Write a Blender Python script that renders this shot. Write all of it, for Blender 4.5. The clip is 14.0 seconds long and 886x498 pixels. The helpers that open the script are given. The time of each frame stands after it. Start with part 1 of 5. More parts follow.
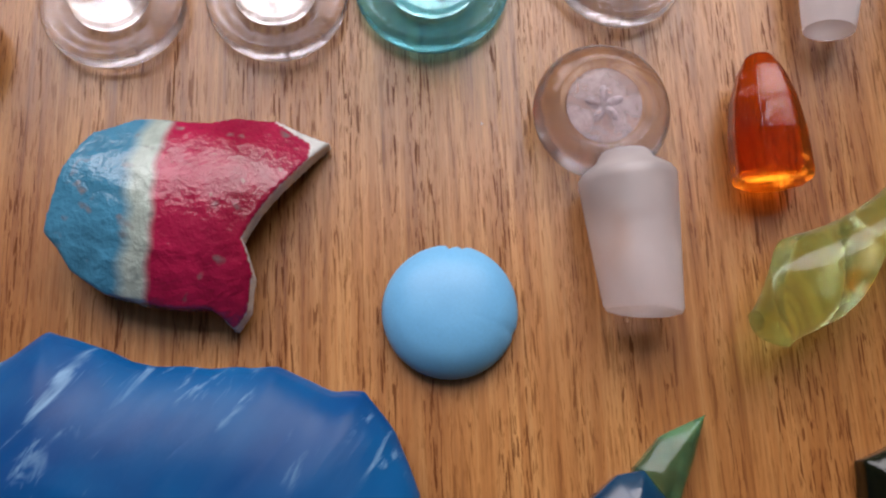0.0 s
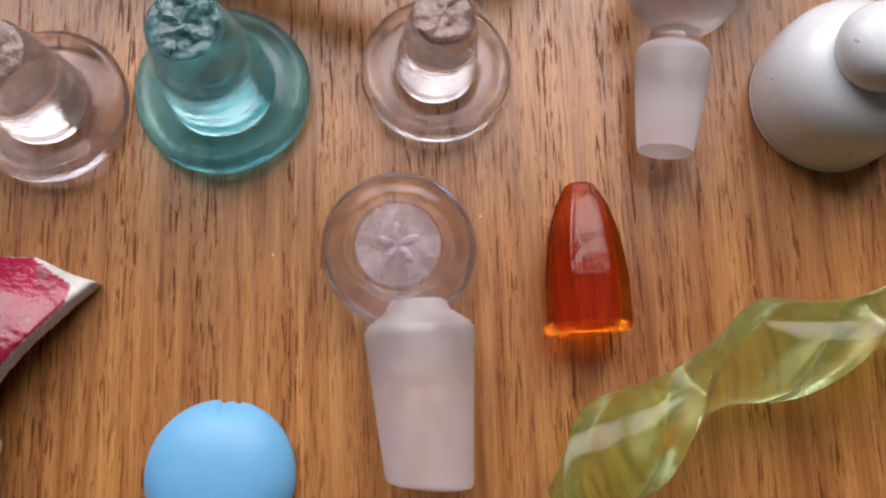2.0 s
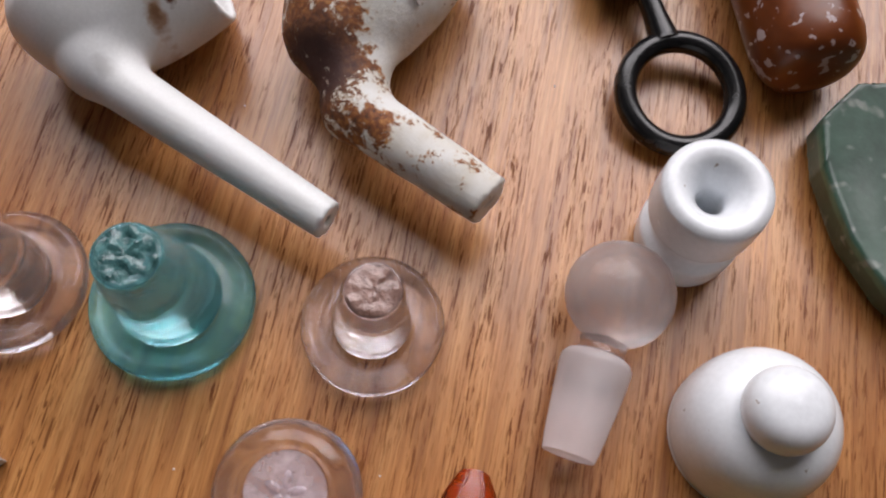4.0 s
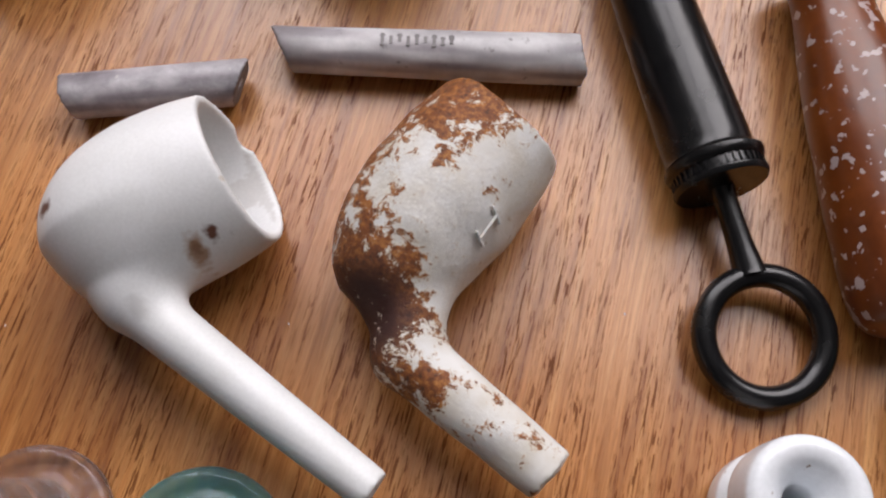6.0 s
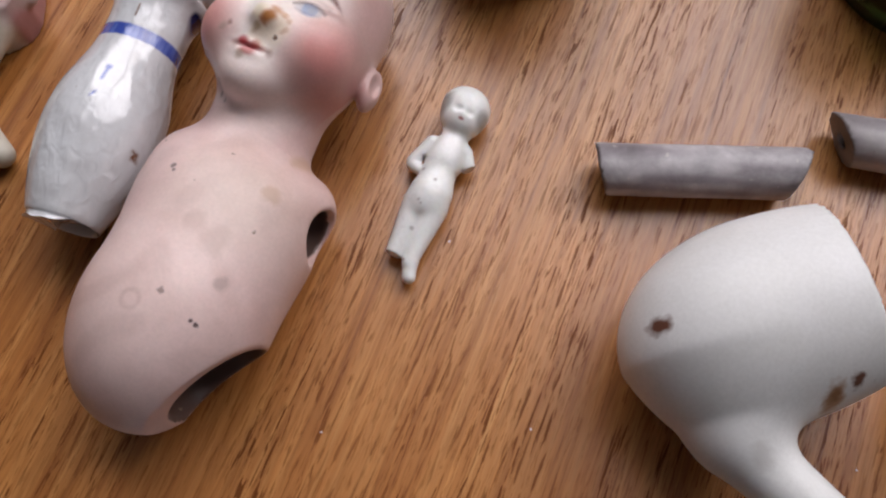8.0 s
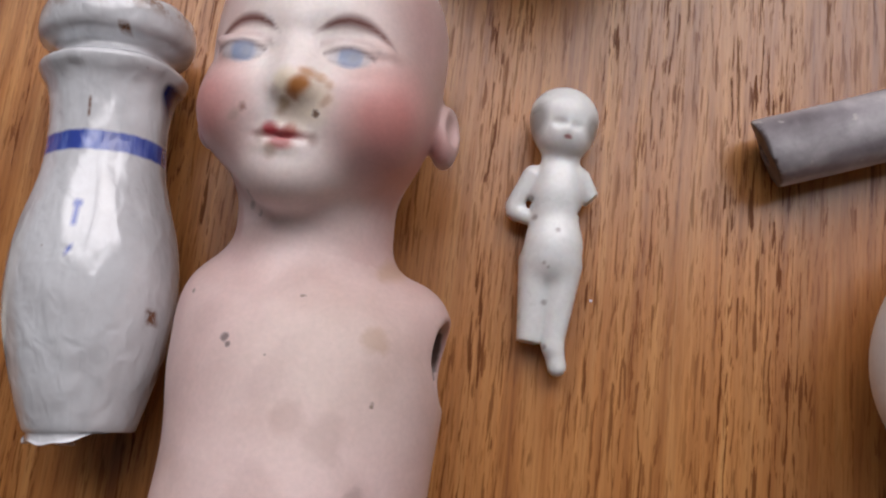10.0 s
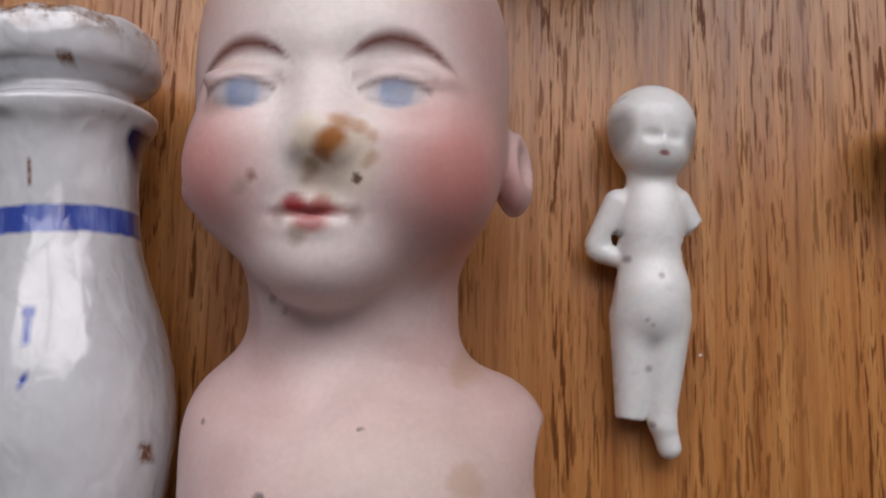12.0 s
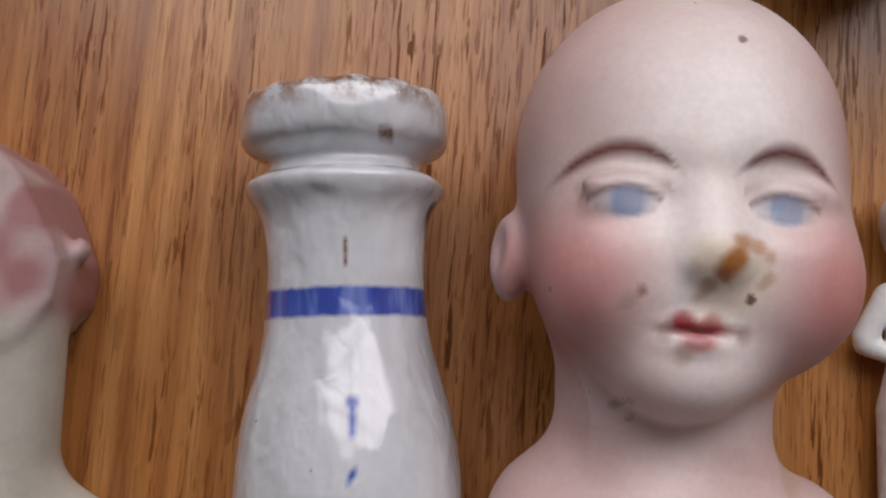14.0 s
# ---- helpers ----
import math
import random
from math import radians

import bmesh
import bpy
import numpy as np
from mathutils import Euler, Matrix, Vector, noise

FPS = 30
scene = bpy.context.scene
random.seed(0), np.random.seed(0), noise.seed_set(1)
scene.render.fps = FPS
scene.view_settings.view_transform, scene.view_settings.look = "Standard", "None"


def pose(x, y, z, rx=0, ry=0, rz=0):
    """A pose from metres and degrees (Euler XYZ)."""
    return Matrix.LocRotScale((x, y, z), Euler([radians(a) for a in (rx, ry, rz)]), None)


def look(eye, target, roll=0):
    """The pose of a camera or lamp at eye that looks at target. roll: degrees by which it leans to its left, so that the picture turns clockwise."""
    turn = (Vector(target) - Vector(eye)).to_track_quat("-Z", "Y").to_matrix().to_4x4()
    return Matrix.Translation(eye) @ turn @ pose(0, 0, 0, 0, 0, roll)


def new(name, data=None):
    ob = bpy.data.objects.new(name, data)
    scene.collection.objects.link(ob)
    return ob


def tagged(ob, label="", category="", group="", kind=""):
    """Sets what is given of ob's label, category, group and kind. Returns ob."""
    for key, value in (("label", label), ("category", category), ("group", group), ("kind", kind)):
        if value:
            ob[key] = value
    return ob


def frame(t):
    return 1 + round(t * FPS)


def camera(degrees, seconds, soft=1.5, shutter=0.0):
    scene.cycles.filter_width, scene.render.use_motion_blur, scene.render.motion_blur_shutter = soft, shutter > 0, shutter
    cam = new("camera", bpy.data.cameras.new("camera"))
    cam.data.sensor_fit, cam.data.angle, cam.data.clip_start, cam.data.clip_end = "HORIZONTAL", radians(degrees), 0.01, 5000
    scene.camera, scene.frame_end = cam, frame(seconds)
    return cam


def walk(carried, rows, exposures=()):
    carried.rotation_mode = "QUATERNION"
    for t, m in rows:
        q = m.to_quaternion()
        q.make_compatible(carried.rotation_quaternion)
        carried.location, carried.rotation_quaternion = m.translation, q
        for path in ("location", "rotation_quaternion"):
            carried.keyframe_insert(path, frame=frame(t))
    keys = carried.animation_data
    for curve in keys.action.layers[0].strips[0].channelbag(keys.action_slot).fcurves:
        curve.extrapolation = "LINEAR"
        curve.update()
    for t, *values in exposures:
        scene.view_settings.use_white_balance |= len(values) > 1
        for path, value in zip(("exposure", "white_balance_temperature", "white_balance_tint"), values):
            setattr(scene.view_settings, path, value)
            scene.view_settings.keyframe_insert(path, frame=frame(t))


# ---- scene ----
cam = camera(51.55, 14.0, soft=2.2)
PATH = [
    (0, (-0.00786, -0.06203, 0.14518), (0.00019, 0.06938, -0.33717), 6.82),
    (0.5, (0.00590, -0.05442, 0.14200), (0.01180, 0.07799, -0.34012), 5.06),
    (1, (0.01256, -0.04138, 0.13816), (0.01690, 0.08413, -0.34581), 4.89),
    (1.5, (0.01936, -0.03560, 0.13496), (0.02143, 0.08300, -0.35077), 4.44),
    (2, (0.02553, -0.02807, 0.13749), (0.02663, 0.08118, -0.35043), 4.42),
    (2.5, (0.03361, -0.02873, 0.15118), (0.01892, 0.10167, -0.33129), -2.18),
    (3, (0.04682, -0.02942, 0.15047), (0.01835, 0.15649, -0.31281), 3.36),
    (3.2, (0.04838, -0.02727, 0.14797), (0.01858, 0.16155, -0.31405), 4.45),
    (5.3, (0.02851, 0.02052, 0.14838), (-0.02801, 0.17568, -0.32356), 0.04),
    (5.5, (0.02821, 0.02258, 0.14810), (-0.02935, 0.18136, -0.32252), -0.08),
    (6, (0.02530, 0.03332, 0.15105), (-0.03094, 0.19737, -0.31791), 0.91),
    (6.5, (0.01016, 0.04476, 0.15078), (-0.05667, 0.20962, -0.31650), 1.83),
    (7, (-0.01412, 0.04222, 0.14767), (-0.09237, 0.19861, -0.32075), 1.21),
    (7.5, (-0.04004, 0.02726, 0.14728), (-0.12183, 0.17955, -0.32189), 0.77),
    (8, (-0.06048, 0.02528, 0.13846), (-0.13638, 0.16832, -0.33459), -0.66),
    (8.5, (-0.07681, 0.03184, 0.13068), (-0.13293, 0.16514, -0.34795), 0.26),
    (8.7, (-0.07837, 0.03428, 0.12860), (-0.13531, 0.16354, -0.35104), -2.45),
    (10.8, (-0.10270, 0.05316, 0.09366), (-0.11778, 0.14407, -0.39777), -1.33),
    (11, (-0.10399, 0.05337, 0.09127), (-0.11565, 0.14281, -0.40052), 0.13),
    (11.5, (-0.10562, 0.05616, 0.09101), (-0.11687, 0.13390, -0.40278), -0.57),
    (12, (-0.10649, 0.06340, 0.08662), (-0.11247, 0.13412, -0.40831), 2.17),
    (12.5, (-0.10757, 0.06913, 0.08180), (-0.11893, 0.13226, -0.41407), -3.13),
    (13, (-0.11162, 0.07427, 0.08123), (-0.12234, 0.13424, -0.41504), -2.63),
    (13.5, (-0.12047, 0.07379, 0.08323), (-0.12830, 0.13401, -0.41307), 1.16),
    (14, (-0.13496, 0.06825, 0.08496), (-0.12236, 0.13185, -0.41082), 21.16),
]
walk(cam, [(t, look(eye, target, roll)) for t, eye, target, roll in PATH],
     exposures=((0, -0.04), (3, 0.04), (5.5, 0.04), (7, -0.06), (8, -0.27), (8.5, -0.31), (11, -0.60), (12.5, -0.66), (14, -0.65)))

# ---------------------------------------------------------------- light
U = 0.0092          # one plan unit in metres
world = bpy.data.worlds.new("world")
world.use_nodes = True
scene.world = world
wn = world.node_tree
sky = wn.nodes.new("ShaderNodeTexSky")
sky.sky_type, sky.sun_disc = "NISHITA", False
sky.sun_elevation, sky.sun_rotation = radians(40), radians(10)
wn.links.new(sky.outputs[0], wn.nodes["Background"].inputs[0])
wn.nodes["Background"].inputs[1].default_value = 0.1

WINDOW = (-0.15, 0.52, 0.98)       # centre of the window opening
WIN_W, WIN_H = 1.28, 1.42
lamp_data = bpy.data.lights.new("window_daylight", "AREA")
lamp_data.shape, lamp_data.size, lamp_data.size_y = "RECTANGLE", WIN_W, WIN_H
lamp_data.energy, lamp_data.color = 30.5, (1.0, 0.935, 0.955)
lamp = new("window_daylight", lamp_data)
lamp.matrix_world = pose(WINDOW[0], WINDOW[1] + 0.06, WINDOW[2], -90, 0, 0)


# ---------------------------------------------------------------- materials
def nodes_of(name):
    m = bpy.data.materials.new(name)
    m.use_nodes = True
    return m, m.node_tree, m.node_tree.nodes["Principled BSDF"]


def add(nt, kind, **inputs):
    n = nt.nodes.new(kind)
    for k, v in inputs.items():
        n.inputs[k].default_value = v
    return n


def coords(nt, sx, sy, sz, rz=0.0):
    """Object coordinates, in cycles per plan unit along each axis."""
    tc = nt.nodes.new("ShaderNodeTexCoord")
    mp = nt.nodes.new("ShaderNodeMapping")
    mp.inputs["Scale"].default_value = (sx / U, sy / U, sz / U)
    if rz:
        turn = nt.nodes.new("ShaderNodeMapping")
        turn.inputs["Rotation"].default_value = (0, 0, radians(rz))
        nt.links.new(tc.outputs["Object"], turn.inputs["Vector"])
        nt.links.new(turn.outputs[0], mp.inputs["Vector"])
    else:
        nt.links.new(tc.outputs["Object"], mp.inputs["Vector"])
    return mp.outputs[0]


def noise_tex(nt, vec, detail=4.0, rough=0.55, distort=0.0):
    n = nt.nodes.new("ShaderNodeTexNoise")
    n.inputs["Scale"].default_value = 1.0
    n.inputs["Detail"].default_value = detail
    n.inputs["Roughness"].default_value = rough
    n.inputs["Distortion"].default_value = distort
    nt.links.new(vec, n.inputs["Vector"])
    return n.outputs["Fac"]


def ramp(nt, fac, *stops):
    r = nt.nodes.new("ShaderNodeValToRGB")
    el = r.color_ramp.elements
    while len(el) < len(stops):
        el.new(0.5)
    for e, (p, c) in zip(el, stops):
        e.position = p
        e.color = (*c, 1) if len(c) == 3 else c
    nt.links.new(fac, r.inputs[0])
    return r.outputs[0]


def grey(nt, fac, a, b, va=0.0, vb=1.0):
    return ramp(nt, fac, (a, (va, va, va)), (b, (vb, vb, vb)))


def mix(nt, fac, a, b, mode="MIX"):
    m = nt.nodes.new("ShaderNodeMix")
    m.data_type, m.blend_type = "RGBA", mode
    for sock, v in ((m.inputs[0], fac), (m.inputs[6], a), (m.inputs[7], b)):
        if isinstance(v, (int, float)):
            sock.default_value = v
        elif isinstance(v, tuple):
            sock.default_value = (*v, 1)
        else:
            nt.links.new(v, sock)
    return m.outputs[2]


def bump(nt, bsdf, height, strength, metres):
    b = nt.nodes.new("ShaderNodeBump")
    b.inputs["Strength"].default_value = strength
    b.inputs["Distance"].default_value = metres
    nt.links.new(height, b.inputs["Height"])
    nt.links.new(b.outputs[0], bsdf.inputs["Normal"])


def oak():
    m, nt, b = nodes_of("oak")
    broad = noise_tex(nt, coords(nt, 0.55, 0.035, 0.5, -5.6), 3, 0.5, 0.6)
    streak = noise_tex(nt, coords(nt, 5.0, 0.16, 2, -5.6), 4, 0.6, 0.4)
    fine = noise_tex(nt, coords(nt, 22.0, 0.55, 4, -5.6), 3, 0.6, 0.2)
    pore = noise_tex(nt, coords(nt, 20.0, 1.35, 3, -5.6), 3, 0.55, 0.5)
    pore2 = noise_tex(nt, coords(nt, 42.0, 2.4, 3, -5.6), 2, 0.5, 0.4)
    belt = noise_tex(nt, coords(nt, 2.0, 0.06, 1, -5.6), 3, 0.6, 0.8)
    col = ramp(nt, streak, (0.30, (0.295, 0.106, 0.023)), (0.48, (0.445, 0.184, 0.046)), (0.68, (0.555, 0.266, 0.079)))
    col = mix(nt, 1.0, col, ramp(nt, broad, (0.32, (0.72, 0.62, 0.52)), (0.66, (1.12, 1.12, 1.12))), "MULTIPLY")
    col = mix(nt, 1.0, col, grey(nt, fine, 0.25, 0.75, 0.80, 1.14), "MULTIPLY")
    cluster = grey(nt, belt, 0.40, 0.60, 0.22, 1.0)
    ticks = mix(nt, 1.0, grey(nt, pore, 0.56, 0.595), cluster, "MULTIPLY")
    ticks2 = mix(nt, 1.0, grey(nt, pore2, 0.58, 0.63, 0, 0.65), cluster, "MULTIPLY")
    dark = mix(nt, 1.0, ticks, ticks2, "LIGHTEN")
    dark = mix(nt, 1.0, dark, (0.84, 0.84, 0.84), "MULTIPLY")
    col = mix(nt, dark, col, (0.112, 0.033, 0.011))
    nt.links.new(col, b.inputs["Base Color"])
    nt.links.new(grey(nt, streak, 0.3, 0.7, 0.30, 0.42), b.inputs["Roughness"])
    b.inputs["Coat Roughness"].default_value = 0.23
    inv = mix(nt, 1.0, (1.0, 1.0, 1.0), dark, "SUBTRACT")
    nt.links.new(mix(nt, 1.0, inv, (0.62, 0.62, 0.62), "MULTIPLY"), b.inputs["Coat Weight"])
    nt.links.new(mix(nt, 1.0, inv, (0.5, 0.5, 0.5), "MULTIPLY"), b.inputs["Specular IOR Level"])
    bump(nt, b, mix(nt, 0.3, inv, fine), 0.35, 0.00025)
    return m


def dab(nt, col, place, radius, colour, strength=1.0, soft=0.35):
    """A stain of uneven outline round a place in object coordinates (plan units)."""
    vec = coords(nt, 1, 1, 1)
    n = nt.nodes.new("ShaderNodeTexNoise")
    n.inputs["Scale"].default_value, n.inputs["Detail"].default_value = 3.0 / radius * 0.25, 3.0
    nt.links.new(vec, n.inputs["Vector"])
    off = nt.nodes.new("ShaderNodeVectorMath")
    off.operation = "MULTIPLY_ADD"
    off.inputs[1].default_value = (radius * 1.6,) * 3
    off.inputs[2].default_value = tuple(-v - radius * 0.8 for v in place)
    nt.links.new(n.outputs["Color"], off.inputs[0])
    ad = nt.nodes.new("ShaderNodeVectorMath")
    ad.operation = "ADD"
    nt.links.new(vec, ad.inputs[0])
    nt.links.new(off.outputs[0], ad.inputs[1])
    flat = nt.nodes.new("ShaderNodeVectorMath")
    flat.operation = "MULTIPLY"
    flat.inputs[1].default_value = (1.0, 1.0, 0.10)
    nt.links.new(ad.outputs[0], flat.inputs[0])
    ln = nt.nodes.new("ShaderNodeVectorMath")
    ln.operation = "LENGTH"
    nt.links.new(flat.outputs[0], ln.inputs[0])
    rg = nt.nodes.new("ShaderNodeMapRange")
    rg.inputs["From Min"].default_value, rg.inputs["From Max"].default_value = radius * (1 + soft), radius * (1 - soft)
    rg.inputs["To Max"].default_value = strength
    nt.links.new(ln.outputs["Value"], rg.inputs["Value"])
    return mix(nt, rg.outputs[0], col, colour)


def solid(name, c1, c2, rough=0.5, scale=1.5, fine=14.0, specks=None, bumpiness=0.12, coat=0.0, sss=0.0, attr=False, amount=0.6, dabs=(), depth=0.0003):
    """An opaque surface with variation at two scales and, if wanted, dark specks; attr: painted colours of the mesh are laid under it."""
    m, nt, b = nodes_of(name)
    n1 = noise_tex(nt, coords(nt, scale, scale, scale), 4, 0.6, 0.3)
    n2 = noise_tex(nt, coords(nt, fine, fine, fine), 3, 0.6)
    if attr:
        a = nt.nodes.new("ShaderNodeAttribute")
        a.attribute_name = "paint"
        col = mix(nt, 1.0, a.outputs["Color"], ramp(nt, n1, (0.3, c1), (0.7, c2)), "MULTIPLY")
    else:
        col = ramp(nt, n1, (0.32, c1), (0.68, c2))
    col = mix(nt, 1.0, col, grey(nt, n2, 0.25, 0.75, 1 - 0.1 * amount, 1 + 0.06 * amount), "MULTIPLY")
    if specks:
        sc, lo, hi, sc_col = specks
        n3 = noise_tex(nt, coords(nt, sc, sc, sc), 2, 0.5)
        col = mix(nt, grey(nt, n3, lo, hi), col, sc_col)
    for d in dabs:
        col = dab(nt, col, *d)
    nt.links.new(col, b.inputs["Base Color"])
    nt.links.new(grey(nt, n1, 0.3, 0.7, max(0.03, rough - 0.06), rough + 0.06), b.inputs["Roughness"])
    b.inputs["Coat Weight"].default_value = coat
    b.inputs["Coat Roughness"].default_value = 0.06
    if sss:
        b.inputs["Subsurface Weight"].default_value = sss
        b.inputs["Subsurface Radius"].default_value = (0.002, 0.0012, 0.0008)
        b.inputs["Subsurface Scale"].default_value = 0.6
    bump(nt, b, mix(nt, 0.5, n1, n2), bumpiness, depth)
    return m


def glass(name, colour, rough=0.02, ior=1.5, wave=0.25, haze=0.0, haze_col=(0.8, 0.8, 0.8), scale=2.0, patch=(0.45, 0.7), thin=0.0):
    """Glass with seeds and waves in its surface; haze: the share of weathered or ground skin, in patches; thin: the share that lets light straight through."""
    m, nt, b = nodes_of(name)
    n1 = noise_tex(nt, coords(nt, scale, scale, scale), 3, 0.5, 0.3)
    n2 = noise_tex(nt, coords(nt, 18, 18, 18), 2, 0.5)
    b.inputs["Base Color"].default_value = (*colour, 1)
    b.inputs["IOR"].default_value = ior
    b.inputs["Transmission Weight"].default_value = 1.0
    nt.links.new(grey(nt, n2, 0.3, 0.7, rough, rough + 0.04), b.inputs["Roughness"])
    bump(nt, b, mix(nt, 0.12, n1, n2), wave, 0.0008)
    out = b.outputs[0]
    if thin:
        through_it = nt.nodes.new("ShaderNodeBsdfTransparent")
        through_it.inputs[0].default_value = (*colour, 1)
        mt = nt.nodes.new("ShaderNodeMixShader")
        mt.inputs[0].default_value = thin
        nt.links.new(out, mt.inputs[1])
        nt.links.new(through_it.outputs[0], mt.inputs[2])
        out = mt.outputs[0]
        nt.links.new(out, nt.nodes["Material Output"].inputs[0])
    if haze:
        skin = nt.nodes.new("ShaderNodeBsdfPrincipled")
        skin.inputs["Base Color"].default_value = (*haze_col, 1)
        skin.inputs["Roughness"].default_value = 0.45
        mx = nt.nodes.new("ShaderNodeMixShader")
        nt.links.new(grey(nt, n1, *patch, 0.3 * haze, haze), mx.inputs[0])
        nt.links.new(out, mx.inputs[1])
        nt.links.new(skin.outputs[0], mx.inputs[2])
        nt.links.new(mx.outputs[0], nt.nodes["Material Output"].inputs[0])
    return m


OAK = oak()
CLEAR = glass("clear_pinkish_glass", (1.0, 0.972, 0.968), 0.03, haze=0.06, haze_col=(0.92, 0.84, 0.83), patch=(0.2, 0.8), thin=0.20)
TEAL = glass("teal_glass", (0.56, 0.90, 0.93), 0.05, haze=0.20, haze_col=(0.34, 0.66, 0.70), patch=(0.25, 0.75), thin=0.30)
FROST = glass("ground_glass", (0.97, 0.92, 0.92), 0.34, wave=0.05, haze=0.40, haze_col=(1.0, 0.93, 0.93), patch=(0.0, 0.6), thin=0.22)
HAZY = glass("hazy_ball_glass", (0.98, 0.94, 0.93), 0.16, wave=0.3, haze=0.22, haze_col=(1.0, 0.95, 0.95), patch=(0.1, 0.7), thin=0.45)
LILAC = glass("lilac_iridescent_glass", (0.97, 0.92, 0.95), 0.22, wave=0.02, haze=0.42, haze_col=(0.98, 0.86, 0.92), scale=3.0, patch=(0.3, 0.7), thin=0.3)
AMBER = glass("amber_glass", (0.97, 0.25, 0.012), 0.05, wave=0.3, haze=0.10, haze_col=(0.62, 0.10, 0.008), patch=(0.1, 0.9), thin=0.06)
LIME = glass("lime_glass", (0.86, 0.98, 0.58), 0.03, ior=1.46, wave=0.08, haze=0.09, haze_col=(0.80, 0.95, 0.30), patch=(0.1, 0.9), thin=0.25)
GREEN = glass("green_glass", (0.55, 0.85, 0.55), 0.12, haze=0.40, haze_col=(0.22, 0.58, 0.26))
OLIVE = glass("olive_bottle_glass", (0.016, 0.028, 0.006), 0.06, haze=0.12, haze_col=(0.05, 0.08, 0.03))
BROWN_GLASS = glass("brown_bottle_glass", (0.03, 0.012, 0.004), 0.05)
YELLOW_GREEN = glass("yellow_green_glass", (0.30, 0.42, 0.05), 0.03)
HONEY = glass("honey_glass", (0.34, 0.17, 0.03), 0.03)
NAVY = solid("dark_blue_glass", (0.003, 0.022, 0.06), (0.008, 0.05, 0.11), 0.2, 1.0, 8, coat=0.3)
SKYBLUE = solid("sky_blue_matt_glass", (0.17, 0.48, 0.80), (0.19, 0.52, 0.84), 0.42, 1.0, 20, bumpiness=0.06)
WHITE = solid("white_porcelain", (0.80, 0.83, 0.86), (0.85, 0.88, 0.91), 0.22, 1.0, 10, (5.0, 0.73, 0.78, (0.35, 0.30, 0.26)), 0.04)
PITTED = solid("pitted_white_china", (0.52, 0.52, 0.53), (0.68, 0.69, 0.71), 0.4, 1.4, 14, (5.0, 0.60, 0.70, (0.22, 0.20, 0.18)), 0.3)
BISQUE_WHITE = solid("white_bisque", (0.74, 0.74, 0.72), (0.82, 0.82, 0.80), 0.5, 1.4, 14, (7.0, 0.70, 0.76, (0.30, 0.28, 0.26)), 0.12, sss=0.15)
PIPE_STAINS = (((0.40, 0.52, 2.78), 0.10, (0.13, 0.045, 0.025)), ((0.24, 0.19, 2.60), 0.17, (0.34, 0.17, 0.07), 0.9), ((0.24, 0.19, 2.62), 0.09, (0.22, 0.10, 0.04), 0.9),
               ((-2.33, -0.05, 2.05), 0.13, (0.13, 0.05, 0.03)), ((0.67, 0.66, 2.75), 0.045, (0.25, 0.24, 0.22), 0.8), ((0.35, -0.12, 2.4), 0.12, (0.55, 0.43, 0.30), 0.5),
               ((-0.3, -1.0, 2.0), 0.18, (0.48, 0.47, 0.46), 0.5), ((0.35, 1.3, 2.9), 0.05, (0.5, 0.42, 0.3), 0.5))
CLAY = solid("white_pipe_clay", (0.92, 0.92, 0.90), (1.0, 1.0, 1.0), 0.42, 0.9, 16, None, 0.06, attr=True, dabs=PIPE_STAINS)
DOLL_STAINS = (((-0.33, 2.25, 2.95), 0.036, (0.14, 0.06, 0.03), 0.9), ((-0.97, 1.37, 2.55), 0.055, (0.14, 0.10, 0.07), 0.8), ((-0.85, 1.28, 2.5), 0.04, (0.14, 0.10, 0.07), 0.8),
               ((-0.60, 4.16, 2.86), 0.035, (0.28, 0.14, 0.13), 0.9), ((-0.78, -0.12, 2.62), 0.045, (0.14, 0.10, 0.10), 0.8), ((-0.72, -0.19, 2.63), 0.03, (0.14, 0.10, 0.10), 0.8),
               ((0.91, -2.08, 2.80), 0.035, (0.10, 0.06, 0.06)), ((0.83, -2.06, 2.83), 0.03, (0.10, 0.06, 0.06)), ((0.30, -1.90, 2.95), 0.05, (0.25, 0.17, 0.15), 0.8),
               ((-1.10, 2.18, 2.7), 0.045, (0.35, 0.18, 0.14), 0.8), ((0.65, 1.02, 2.2), 0.15, (0.50, 0.32, 0.20), 0.6), ((0.72, 0.15, 2.5), 0.13, (0.50, 0.34, 0.24), 0.6),
               
               
               ((0.1, -0.8, 2.8), 0.16, (0.48, 0.33, 0.29), 0.4), ((0.5, -0.9, 2.7), 0.2, (0.48, 0.35, 0.31), 0.4), ((0.9, -1.4, 2.6), 0.1, (0.32, 0.22, 0.20), 0.5))
BISQUE = solid("painted_bisque", (0.88, 0.82, 0.80), (1.04, 1.02, 1.02), 0.40, 0.9, 18, (5.0, 0.75, 0.79, (0.30, 0.22, 0.18)), 0.06, attr=True, sss=0.12, dabs=DOLL_STAINS)
PAINTED = solid("painted_lustre", (0.72, 0.72, 0.72), (1.08, 1.08, 1.08), 0.20, 1.7, 3.5, (2.2, 0.64, 0.76, (0.20, 0.17, 0.17)), 1.0, coat=0.22, attr=True, depth=0.0009)
EBONITE = solid("black_ebonite", (0.006, 0.006, 0.007), (0.011, 0.011, 0.011), 0.24, 1.2, 16, None, 0.08)
